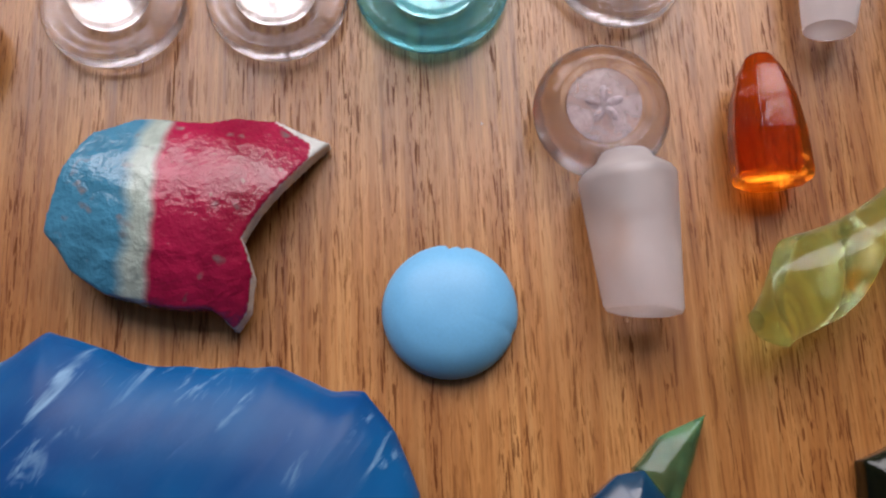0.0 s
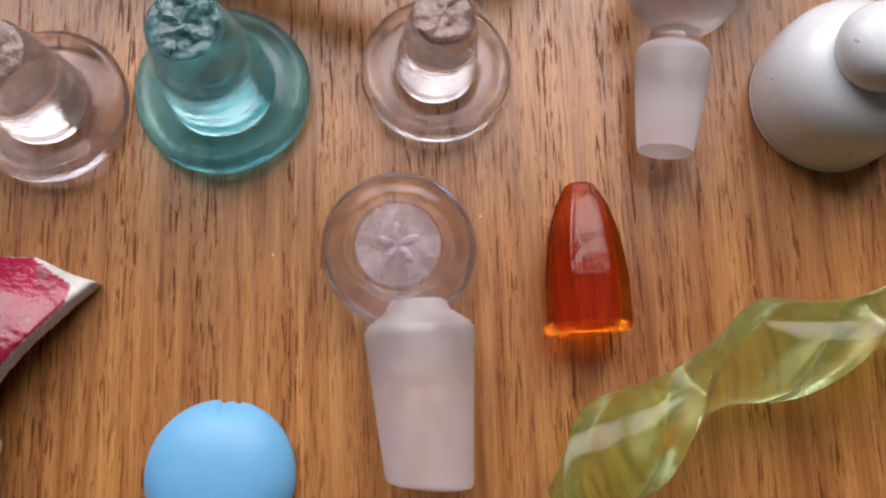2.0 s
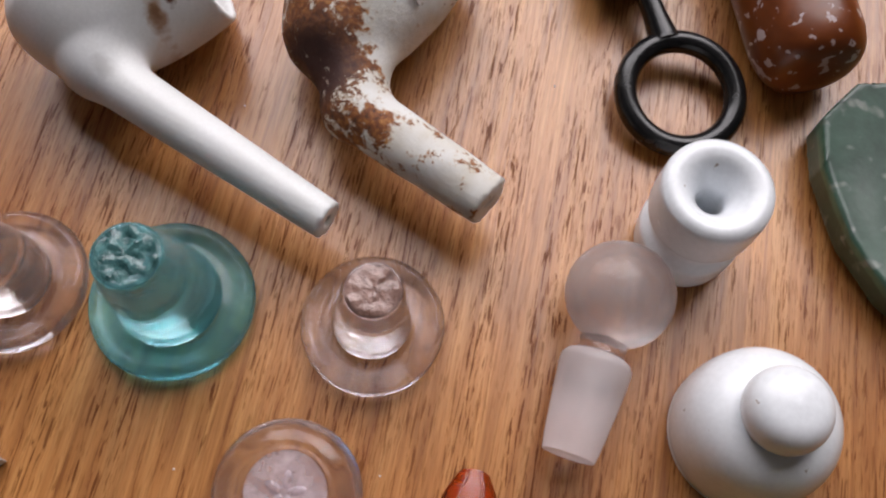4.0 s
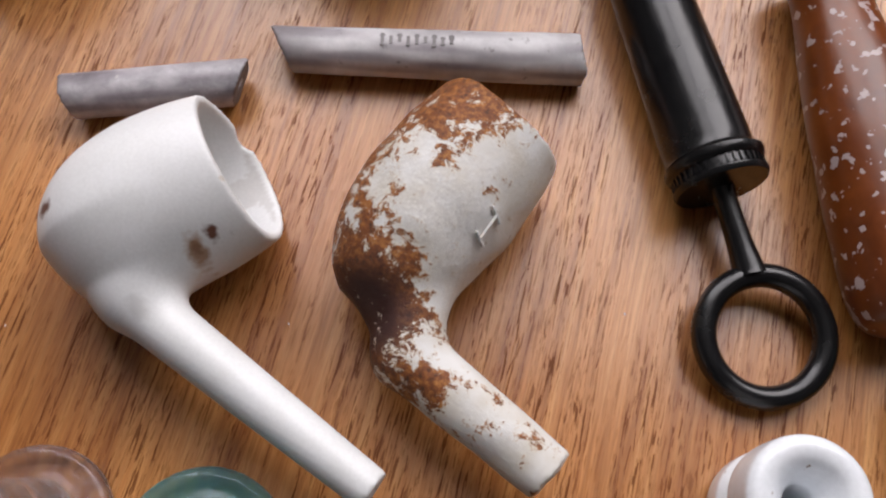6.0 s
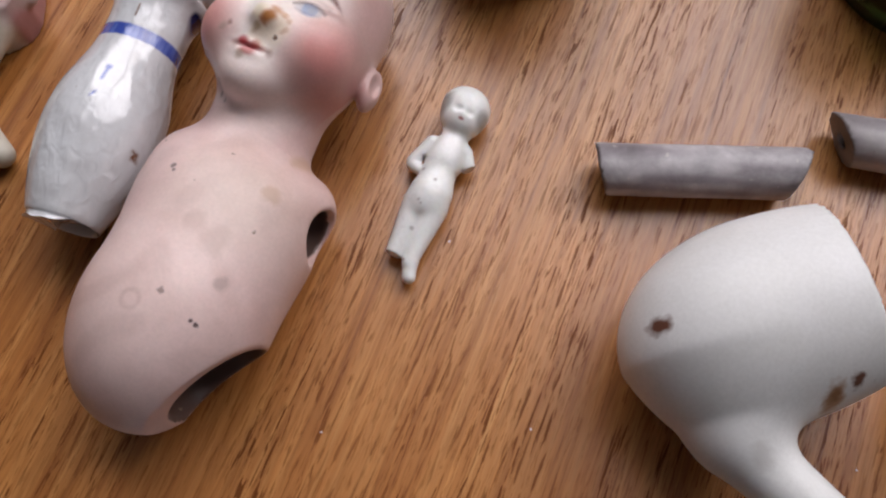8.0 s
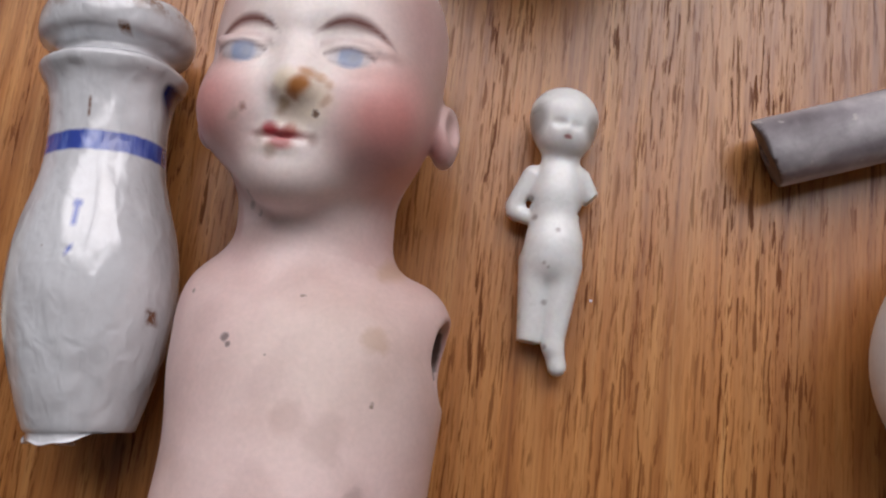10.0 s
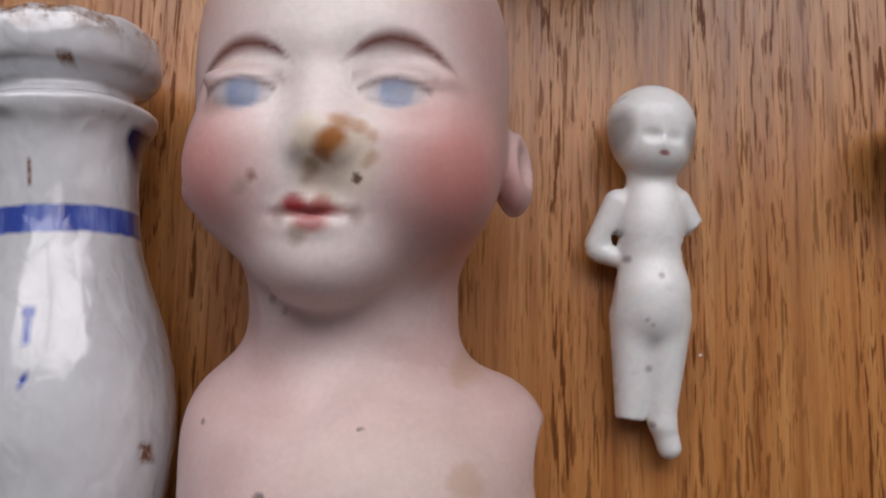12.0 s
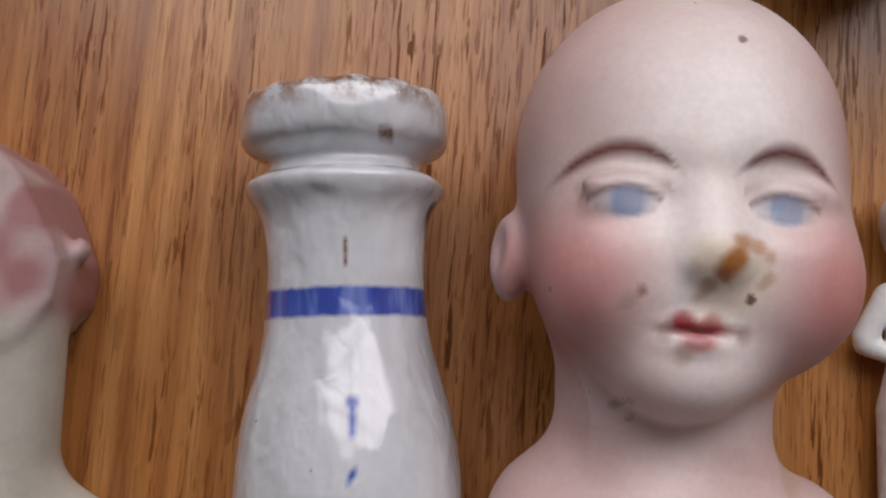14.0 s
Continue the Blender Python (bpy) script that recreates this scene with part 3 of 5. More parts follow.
def twisted_rod():
    path = [Vector(v) for v in ((4.90, -3.75, 0.50), (5.65, -2.80, 0.62), (6.75, -1.85, 0.62), (8.10, -1.10, 0.62), (9.60, -0.55, 0.62), (11.1, 0.0, 0.62), (12.6, 0.28, 0.62), (14.2, 0.45, 0.62))]
    bm, rings, n = bmesh.new(), [], 36
    steps = 90
    for i in range(steps + 1):
        f = i / steps * (len(path) - 1)
        k = min(int(f), len(path) - 2)
        t = f - k
        p0, p1, p2, p3 = path[max(k - 1, 0)], path[k], path[k + 1], path[min(k + 2, len(path) - 1)]
        c = 0.5 * (2 * p1 + (p2 - p0) * t + (2 * p0 - 5 * p1 + 4 * p2 - p3) * t * t + (3 * p1 - p0 - 3 * p2 + p3) * t ** 3)
        d = ((p2 - p0) * (1 - t) + (p3 - p1) * t).normalized()
        side = d.cross(Vector((0, 0, 1))).normalized()
        up = side.cross(d)
        twist = (f - 1.0) * 1.57
        end = 0.80 if i in (0, steps) else 1.0
        ring = []
        for j in range(n):
            a = 2 * math.pi * j / n
            ca, sa = math.cos(a), math.sin(a)
            fu = 0.80 * end * ca
            fw = 0.42 * end * math.copysign((1 - ca * ca) ** 0.8, sa)
            u, w = fu * math.cos(twist) - fw * math.sin(twist), fu * math.sin(twist) + fw * math.cos(twist)
            ring.append(bm.verts.new(c + side * u + up * w))
        rings.append(ring)
    for a, b in zip(rings, rings[1:]):
        for j in range(n):
            bm.faces.new((a[j], a[(j + 1) % n], b[(j + 1) % n], b[j]))
    bm.faces.new(rings[0])
    bm.faces.new(rings[-1])
    bmesh.ops.recalc_face_normals(bm, faces=bm.faces)
    low = min(v.co.z for v in bm.verts)
    for v in bm.verts:
        v.co -= Vector((8.1, -0.85, low))
    ob = link_mesh("twisted_glass_rod", bm, LIME)
    ob.location = (8.1 * U, -0.85 * U, 0)
    tagged(ob, "lime green twisted clear glass rod", "glass rod")


twisted_rod()


# ---------------------------------------------------------------- shards
def painted_shard():
    p = grid((-7.7, -4.6, -0.05), (-2.4, -0.1, 1.6), 0.05)
    o = outline([(-7.3, -2.8), (-7.15, -1.7), (-6.75, -0.95), (-6.1, -0.65), (-4.8, -0.62), (-4.4, -0.42), (-3.7, -0.42), (-2.75, -0.70),
                 (-3.45, -1.8), (-3.98, -2.75), (-3.72, -3.3), (-3.80, -3.85), (-4.02, -4.18), (-4.45, -3.92), (-5.5, -3.9), (-6.2, -3.75), (-6.8, -3.4)], p) + 0.05 * wave3(p, 3.0, 3)
    dome = 1.28 - 0.075 * (p[0] + 5.3) ** 2 - 0.19 * (p[1] + 2.2) ** 2 + 0.05 * wave3(p, 1.5, 5)
    f = np.maximum(np.maximum(o, (p[2] - dome) * 0.8), (dome - 0.42 - p[2]) * 0.8)
    f = np.maximum(f, 0.0 - p[2])

    def colour(x, y, z, n):
        c = np.tile([0.07, 0.27, 0.43], (len(x), 1))
        edge = 0.06 * np.sin(3 * y) + 0.03 * np.sin(11 * y)
        c = blend(c, (0.48, 0.56, 0.50), (x + 6.0 + edge) / 0.25)
        c = blend(c, (0.42, 0.012, 0.066), (x + 5.52 + edge * 0.6) / 0.14)
        c = blend(c, (0.30, 0.007, 0.036), 0.8 * np.clip((x + 5.0) / 0.9, 0, 1) * (0.5 + 0.5 * np.sin(2.1 * x + 1.3 * y)))
        fresh = ((n[:, 2] < 0.35) & (x > -4.2)) | ((y > -0.44 - 0.56 * (x + 3.7)) & (x > -3.7)) | (x > -3.05)
        return blend(c, (0.80, 0.79, 0.76), fresh * 1.0)
    ob = skin("painted_shard", p, f, PAINTED, (-5.0, -2.3), colour=colour)
    tagged(ob, "broken porcelain shard painted light blue and crimson", "ceramic shard")


painted_shard()


def cobalt_shard():
    p = grid((-9.6, -9.4, -0.06), (0.2, -4.0, 1.9), 0.07)
    o = outline([(-9.3, -6.4), (-7.7, -4.95), (-7.05, -4.42), (-6.3, -4.60), (-5.2, -4.92), (-4.1, -4.86), (-3.2, -4.80), (-2.2, -5.12), (-1.75, -5.12),
                 (-1.2, -5.75), (-0.72, -6.7), (-0.7, -8.0), (-2.5, -9.2), (-6.0, -9.3), (-9.0, -8.4)], p)
    o = o + 0.05 * wave3(p, 3.5, 11)
    top = 1.45 + 0.10 * wave3(p, 0.8, 2) - 0.75 * np.exp(-np.clip(-o, 0, None) * 1.3) + 0.02 * np.sin(4.0 * o + p[0]) * np.exp(o * 1.1)
    f = join(np.maximum(o, p[2] - top), np.maximum(o + 0.12, p[2] - top - 0.03), 0.1)
    f = np.maximum(f, -p[2])
    m, nt, b = nodes_of("cobalt_scratched")
    n1 = noise_tex(nt, coords(nt, 0.5, 0.5, 0.5), 3, 0.5, 0.4)
    sc = noise_tex(nt, coords(nt, 3.2, 0.55, 1.0, 32), 4, 0.65, 0.5)
    sc2 = noise_tex(nt, coords(nt, 0.9, 0.7, 1.0), 2, 0.5)
    col = ramp(nt, n1, (0.3, (0.003, 0.050, 0.20)), (0.7, (0.006, 0.105, 0.30)))
    chips = mix(nt, 1.0, grey(nt, sc, 0.58, 0.70, 0, 0.8), grey(nt, sc2, 0.42, 0.56), "MULTIPLY")
    nt.links.new(mix(nt, chips, col, (0.24, 0.42, 0.62)), b.inputs["Base Color"])
    nt.links.new(grey(nt, sc, 0.4, 0.7, 0.30, 0.5), b.inputs["Roughness"])
    bump(nt, b, sc, 0.25, 0.0006)
    b.inputs["Specular IOR Level"].default_value = 0.22
    ob = skin("cobalt_glass_shard", p, f, m, (-4.8, -7.0))
    tagged(ob, "thick cobalt blue glass shard with scratched chipped edge", "glass shard")


cobalt_shard()


def small_shard(name, pts, h, material, label, seed, category="glass shard"):
    xs, ys = [q[0] for q in pts], [q[1] for q in pts]
    p = grid((min(xs) - 0.3, min(ys) - 0.3, -0.05), (max(xs) + 0.3, max(ys) + 0.3, h + 0.3), 0.05)
    o = outline(pts, p) + 0.05 * wave3(p, 3, seed)
    top = h * (1 - 0.5 * np.exp(np.clip(o, None, 0) * 2.2)) + 0.06 * wave3(p, 2.0, seed + 1)
    f = np.maximum(o, p[2] - top)
    f = np.maximum(f, -p[2])
    at = (sum(xs) / len(xs), sum(ys) / len(ys))
    return tagged(skin(name, p, f, material, at), label, category)


small_shard("green_glass_shard", [(3.95, -5.15), (3.2, -5.55), (2.75, -6.1), (3.0, -6.8), (3.5, -6.6), (3.75, -5.9)], 0.7, GREEN, "pale green frosted sliver of glass", 21)
small_shard("dark_blue_shard", [(2.9, -6.1), (2.45, -6.2), (1.7, -6.9), (1.6, -8.2), (3.4, -8.2), (3.5, -6.8)], 0.9, NAVY, "dark blue glass shard lying on the table", 22)
small_shard("green_glass_shard", [(6.55, -5.75), (7.2, -5.4), (8.2, -5.7), (8.4, -7.2), (7.2, -7.5), (6.6, -6.6)], 0.9, OLIVE, "dark green shiny glass shard on the table", 23)


def sea_glass():
    p = grid((9.1, 5.6, -0.05), (14.4, 11.4, 1.7), 0.06)
    o = outline([(9.45, 9.5), (9.64, 8.6), (10.32, 7.25), (11.15, 6.38), (11.85, 6.0), (12.7, 5.92), (13.8, 7.4), (14.0, 9.2), (13.0, 10.6), (11.2, 11.0), (10.0, 10.5)], p) + 0.04 * wave3(p, 2.2, 31)
    c = ((p[0] - 11.7) ** 2 / 6.0 + (p[1] - 8.4) ** 2 / 8.0)
    top = 1.05 - 0.20 * np.clip(1 - c, 0, 1) + 0.03 * wave3(p, 2.5, 32)
    bottom = 0.25 * np.exp(np.clip(o, None, 0) * 3.0) - 0.02
    f = np.maximum(np.maximum(o + 0.12 * np.clip(p[2] - 0.8, 0, 1), p[2] - top), bottom - p[2])

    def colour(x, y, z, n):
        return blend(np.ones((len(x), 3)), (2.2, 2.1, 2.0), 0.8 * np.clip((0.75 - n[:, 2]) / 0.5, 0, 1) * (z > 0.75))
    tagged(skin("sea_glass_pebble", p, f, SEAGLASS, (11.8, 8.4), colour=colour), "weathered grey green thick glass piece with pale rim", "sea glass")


sea_glass()


# ---------------------------------------------------------------- porcelain fittings
def acorn_insulator():
    t = tagged(holder("porcelain_finial", 9.28, 3.42), "white porcelain bell shaped finial with a ball top", "finial")
    bell = curve_profile([(0, 0), (1.20, 0.0), (1.32, 0.10), (1.345, 0.40), (1.32, 0.85), (1.24, 1.28), (1.06, 1.60), (0.82, 1.78), (0.56, 1.83), (0, 1.83)], 6)
    part("bell", lathe(bell, 80), WHITE, t)
    ball = curve_profile([(0, 1.80), (0.55, 1.81), (0.66, 1.93), (0.70, 2.15), (0.62, 2.43), (0.40, 2.60), (0, 2.66)], 6)
    part("ball", lathe(ball, 64), WHITE, t, "round ball top")


acorn_insulator()


def spool_insulator():
    prof = curve_profile([(0.40, 0.0), (0.78, 0.0), (0.90, 0.10), (0.94, 0.7), (0.90, 0.85), (0.78, 1.00), (0.78, 1.25), (0.93, 1.45), (0.97, 1.65),
                          (0.96, 2.32), (0.90, 2.48), (0.76, 2.54), (0.56, 2.47), (0.38, 2.22), (0.27, 1.98), (0.25, 1.7), (0.25, 0.5), (0.40, 0.0)], 4)
    ob = link_mesh("porcelain_insulator", lathe(prof, 72), WHITE)
    ob.location = (7.52 * U, 6.66 * U, 0)
    tagged(ob, "white porcelain spool insulator with a central hole", "insulator")


spool_insulator()


# ---------------------------------------------------------------- clay pipes
def frame_of(p, origin, axis):
    a = np.array(axis, float)
    a /= np.linalg.norm(a)
    rel = [p[i] - origin[i] for i in range(3)]
    s = sum(rel[i] * a[i] for i in range(3))
    r = np.sqrt(np.maximum(sum(rel[i] ** 2 for i in range(3)) - s * s, 0))
    return s, r


def profile(s, xs, ys, soft=0.5):
    """A smoothed table of radii along an axis."""
    fine = np.arange(xs[0] - 1.0, xs[-1] + 1.0, 0.02)
    v = np.interp(fine, xs, ys)
    n = int(soft / 0.02) | 1
    k = np.hanning(n + 2)[1:-1]
    v = np.convolve(np.pad(v, n // 2, mode="edge"), k / k.sum(), mode="valid")
    return np.interp(s, fine, v)


def white_pipe():
    p = grid((-6.3, 3.8, -0.05), (1.9, 10.9, 3.5), 0.06)
    s, r = frame_of(p, (-2.90, 9.02, 1.64), (0.71, 0.69, 0.13))
    front = (r - (1.60 - 0.17 * np.clip(s + 1.45, 0, 3) ** 2 / 2.1)) * 0.9
    back = (np.sqrt(((s + 1.45) / 2.0) ** 2 + (r / 1.60) ** 2) - 1) * 1.60
    bowl = np.where(s > -1.45, front, back)
    bowl = np.maximum(bowl, s + 0.14 * (p[2] - 1.64) - 0.02 * np.sin(2.2 * p[2] + 1.0))
    stem = cap(p, (-3.55, 6.15, 1.5), (1.55, 4.55, 1.35), 0.51, 0.35)
    root = cap(p, (-4.42, 7.18, 1.5), (-3.80, 6.40, 1.48), 1.12, 0.62)
    f = join(join(bowl, root, 0.8), stem, 0.40)
    inner = np.interp(s, [-3.3, -2.9, -2.3, 0.0, 0.6], [0.0, 0.7, 1.22, 1.28, 1.26])
    f = cut(f, np.maximum((r - inner) * 0.8, -3.2 - s), 0.05)
    notch = ell(p, (-3.32, 10.22, 0.72), (0.44, 0.44, 0.50)) + 0.06 * wave3(p, 5, 8)
    f = cut(f, notch, 0.03)
    end = (p[0] - 1.30) * 0.96 - (p[1] - 4.62) * 0.27 + 0.04 * wave3(p, 6, 4)
    f = np.maximum(f, end)
    f = cut(f, cap(p, (0.5, 4.87, 1.37), (1.7, 4.5, 1.35), 0.10, 0.10), 0.02)
    f = np.maximum(f, -p[2])

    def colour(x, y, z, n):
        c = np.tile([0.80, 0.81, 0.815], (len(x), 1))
        # grey shade painted on clay that faces back, low beside the rim
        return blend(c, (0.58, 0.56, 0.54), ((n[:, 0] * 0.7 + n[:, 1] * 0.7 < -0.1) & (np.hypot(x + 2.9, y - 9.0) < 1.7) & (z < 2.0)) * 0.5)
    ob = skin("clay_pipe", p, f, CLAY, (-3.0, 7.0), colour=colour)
    tagged(ob, "white clay tobacco pipe bowl with broken stem", "clay pipe", "clay pipes")


white_pipe()


def rusty_material():
    m, nt, b = nodes_of("rust_stained_clay")
    a = nt.nodes.new("ShaderNodeAttribute")
    a.attribute_name = "paint"
    sep = nt.nodes.new("ShaderNodeSeparateColor")
    nt.links.new(a.outputs["Color"], sep.inputs[0])
    n1 = noise_tex(nt, coords(nt, 2.6, 2.6, 2.6), 9, 0.78, 0.3)
    n2 = noise_tex(nt, coords(nt, 1.1, 1.1, 1.1), 4, 0.6)
    n3 = noise_tex(nt, coords(nt, 9, 9, 9), 4, 0.65)
    ad = nt.nodes.new("ShaderNodeMath")
    ad.operation = "ADD"
    nt.links.new(sep.outputs[0], ad.inputs[0])
    wide = nt.nodes.new("ShaderNodeMath")
    wide.operation = "MULTIPLY_ADD"
    wide.inputs[1].default_value, wide.inputs[2].default_value = 3.8, -1.38
    nt.links.new(n1, wide.inputs[0])
    nt.links.new(wide.outputs[0], ad.inputs[1])
    rust = ramp(nt, n3, (0.30, (0.06, 0.019, 0.008)), (0.50, (0.23, 0.072, 0.016)), (0.70, (0.50, 0.21, 0.05)))
    dark = mix(nt, sep.outputs[1], rust, (0.045, 0.013, 0.009))
    clay = ramp(nt, n2, (0.3, (0.64, 0.60, 0.52)), (0.6, (0.76, 0.755, 0.73)))
    halo = mix(nt, grey(nt, ad.outputs[0], 0.86, 1.0), clay, (0.62, 0.50, 0.34))
    nt.links.new(mix(nt, grey(nt, ad.outputs[0], 0.98, 1.03), halo, dark), b.inputs["Base Color"])
    b.inputs["Roughness"].default_value = 0.55
    bump(nt, b, mix(nt, 0.5, ad.outputs[0], n3), 0.45, 0.0006)
    return m


def rusty_pipe():
    p = grid((-1.9, 4.9, -0.05), (4.6, 12.9, 3.1), 0.06)
    s, r = frame_of(p, (1.12, 11.42, 1.45), (0.315, 0.945, 0.06))
    prof = profile(s, [-4.2, -3.9, -3.4, -2.7, -1.8, -0.9, 0.0, 0.5], [0.2, 0.72, 1.08, 1.34, 1.46, 1.43, 1.28, 1.2])
    bowl = np.maximum(np.maximum((r - prof) * 0.8, -4.1 - s), s - 0.02 - 0.05 * np.sin(3 * p[2] + 2 * p[0]))
    root = cap(p, (0.42, 8.30, 1.3), (1.08, 6.95, 1.25), 0.80, 0.58)
    stem = cap(p, (1.0, 6.92, 1.25), (3.9, 5.82, 1.35), 0.58, 0.49)
    f = join(join(bowl, root, 0.45), stem, 0.25)
    f = f + 0.03 * wave3(p, 4.0, 41)
    inner = np.interp(s, [-3.4, -2.8, -1.8, 0.0, 0.6], [0.0, 0.7, 1.12, 1.08, 1.05])
    f = cut(f, np.maximum((r - inner) * 0.8, -3.2 - s), 0.06)
    f = np.maximum(f, (p[0] - 3.88) * 0.94 - (p[1] - 5.82) * 0.35 + 0.10 * wave3(p, 4, 6))
    f = cut(f, cap(p, (3.2, 6.08, 1.33), (4.4, 5.63, 1.37), 0.11, 0.11), 0.02)
    f = np.maximum(f, -p[2])

    def colour(x, y, z, n):
        left = np.clip(0.42 - 0.33 * (x + 0.15 - 0.25 * (y - 9.5) * (y > 9.5)), -0.2, 0.62)
        crown = 0.72 * spot(x, y, 0.55, 11.2, 1.05, 1.0, 0.8)
        heel = 0.64 * spot(x, y, 0.0, 7.5, 1.15, 1.25, 0.7)
        under = 0.6 * np.clip(0.9 - z, 0, 1)
        low = 0.45 * spot(x, y, 1.3, 6.4, 0.7, 0.5, 0.8)
        clean = 0.30 * spot(x, y, 1.5, 9.6, 1.3, 1.5, 0.8) + 0.14 * spot(x, y, 0.15, 9.3, 0.9, 0.9, 0.8)
        k = np.clip(0.16 + np.maximum.reduce([left * 0.75, crown, heel, under, low, 0.62 * spot(x, y, 0.62, 10.5, 0.35, 1.3, 0.9)]) - clean, 0, 1)
        d = spot(x, y, 0.05, 7.2, 1.0, 0.8, 0.8)
        return np.stack([k, d, 0 * k], 1)
    ob = skin("clay_pipe", p, f, rusty_material(), (0.8, 9.0), colour=colour)
    tagged(ob, "rust stained clay pipe bowl with raised mark", "clay pipe", "clay pipes")
    return ob


PIPE = rusty_pipe()


def raised_mark():
    co = np.zeros(len(PIPE.data.vertices) * 3)
    PIPE.data.vertices.foreach_get("co", co)
    co = co.reshape(-1, 3) / U

    def surface(x, y):
        near = np.hypot(co[:, 0] - x, co[:, 1] - y) < 0.10
        return float(co[near, 2].max())
    bm = bmesh.new()
    for a, b in (((1.56, 8.98), (1.70, 9.42)), ((1.60, 9.50), (1.78, 9.36)), ((1.49, 9.03), (1.63, 8.93))):
        ends = [Vector((q[0] - 0.8, q[1] - 9.0, surface(q[0] - 0.8, q[1] - 9.0) - 0.015)) for q in (a, b)]
        d = ends[1] - ends[0]
        piece = box(bmesh.new(), -0.03, d.length + 0.03, -0.024, 0.024, -0.05, 0.03, 0.015)
        turn = Vector((1, 0, 0)).rotation_difference(d).to_matrix().to_4x4()
        bmesh.ops.transform(piece, matrix=Matrix.Translation(ends[0]) @ turn, verts=piece.verts)
        tmp = bpy.data.meshes.new("tmp")
        piece.to_mesh(tmp)
        piece.free()
        bm.from_mesh(tmp)
        bpy.data.meshes.remove(tmp)
    part("mark", bm, BISQUE_WHITE, PIPE, "raised moulded maker's mark")


raised_mark()


def stem_fragment(a, b, r0, r1, material, label, slant0, slant1, marks=False, sooty=1.0):
    a, b = np.array(a, float), np.array(b, float)
    d = b - a
    length = np.linalg.norm(d)
    d /= length
    p = grid((-0.9, -0.75, -0.75), (length + 0.9, 0.75, 0.75), 0.045)
    f = np.sqrt(p[1] ** 2 + p[2] ** 2) - (r0 + (r1 - r0) * p[0] / length) + 0.012 * wave3(p, 2.5, 51)
    f = np.maximum(f, -(p[0] + slant0[0] * p[1] + slant0[1] * p[2]) + 0.06 * wave3(p, 5, 52))
    f = np.maximum(f, p[0] - length + slant1[0] * p[1] + slant1[1] * p[2] + 0.06 * wave3(p, 5, 53))
    f = cut(f, np.sqrt(p[1] ** 2 + p[2] ** 2) - 0.13, 0.03)
    def colour(x, y, z, n):
        k = np.tile([1.0, 1.0, 1.0], (len(x), 1))
        soot = 0.5 + 0.5 * np.sin(1.9 * x + 1.2 * np.sin(3 * y) + 2.0 * sooty)
        k = blend(k, (0.42, 0.38, 0.39), 0.6 * np.clip(soot * 1.2 - 0.75 + 0.5 * wave3((x, y, z), 4, 54), 0, 1))
        streak = wave3((x * 0.5, y * 5, z * 5), 1.6, 57)
        k = blend(k, (0.40, 0.36, 0.39), 0.75 * np.clip(streak * 2.2, 0, 1))
        k = blend(k, (1.25, 1.22, 1.24), 0.6 * np.clip(-streak * 2.0 - 0.2, 0, 1))
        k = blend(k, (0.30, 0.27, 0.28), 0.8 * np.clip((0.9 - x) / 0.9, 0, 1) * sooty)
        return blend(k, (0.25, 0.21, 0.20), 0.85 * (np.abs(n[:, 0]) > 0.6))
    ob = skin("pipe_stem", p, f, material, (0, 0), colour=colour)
    ob.matrix_world = pose(a[0] * U, a[1] * U, r0 * U * 0.98, 0, 0, math.degrees(math.atan2(d[1], d[0])))
    tagged(ob, label, "pipe stem", "broken pipe stems")
    if marks:
        for k in range(9):
            bm = bmesh.new()
            u = length * 0.34 + k * 0.17
            box(bm, u - 0.055, u + 0.055, -0.16 + 0.04 * (k % 3), 0.14 - 0.05 * (k % 2), -0.06, 0.012, 0.02)
            lie(bm, Matrix.Identity(4), 0, 0.02, (r0 + (r1 - r0) * u / length))
            part("letter_bar", bm, BAR, ob)
    return ob


BAR = solid("stamped_bar_clay", (0.16, 0.15, 0.15), (0.30, 0.28, 0.28), 0.6)
PALECLAY = solid("pale_smoked_clay", (0.50, 0.49, 0.50), (0.76, 0.745, 0.75), 0.5, 1.3, 12, (4.0, 0.66, 0.74, (0.24, 0.22, 0.22)), 0.25, attr=True)
stem_fragment((-7.15, 9.72), (-4.12, 11.17), 0.46, 0.46, GREYCLAY, "grey smoked clay pipe stem fragment lying on table", (0.1, 0.30), (-0.35, -0.25), sooty=0.2)
stem_fragment((-3.65, 12.15), (2.05, 13.95), 0.46, 0.52, PALECLAY, "pale grey clay pipe stem fragment with stamped lettering", (0.45, 0.2), (0.15, 0.0), True)


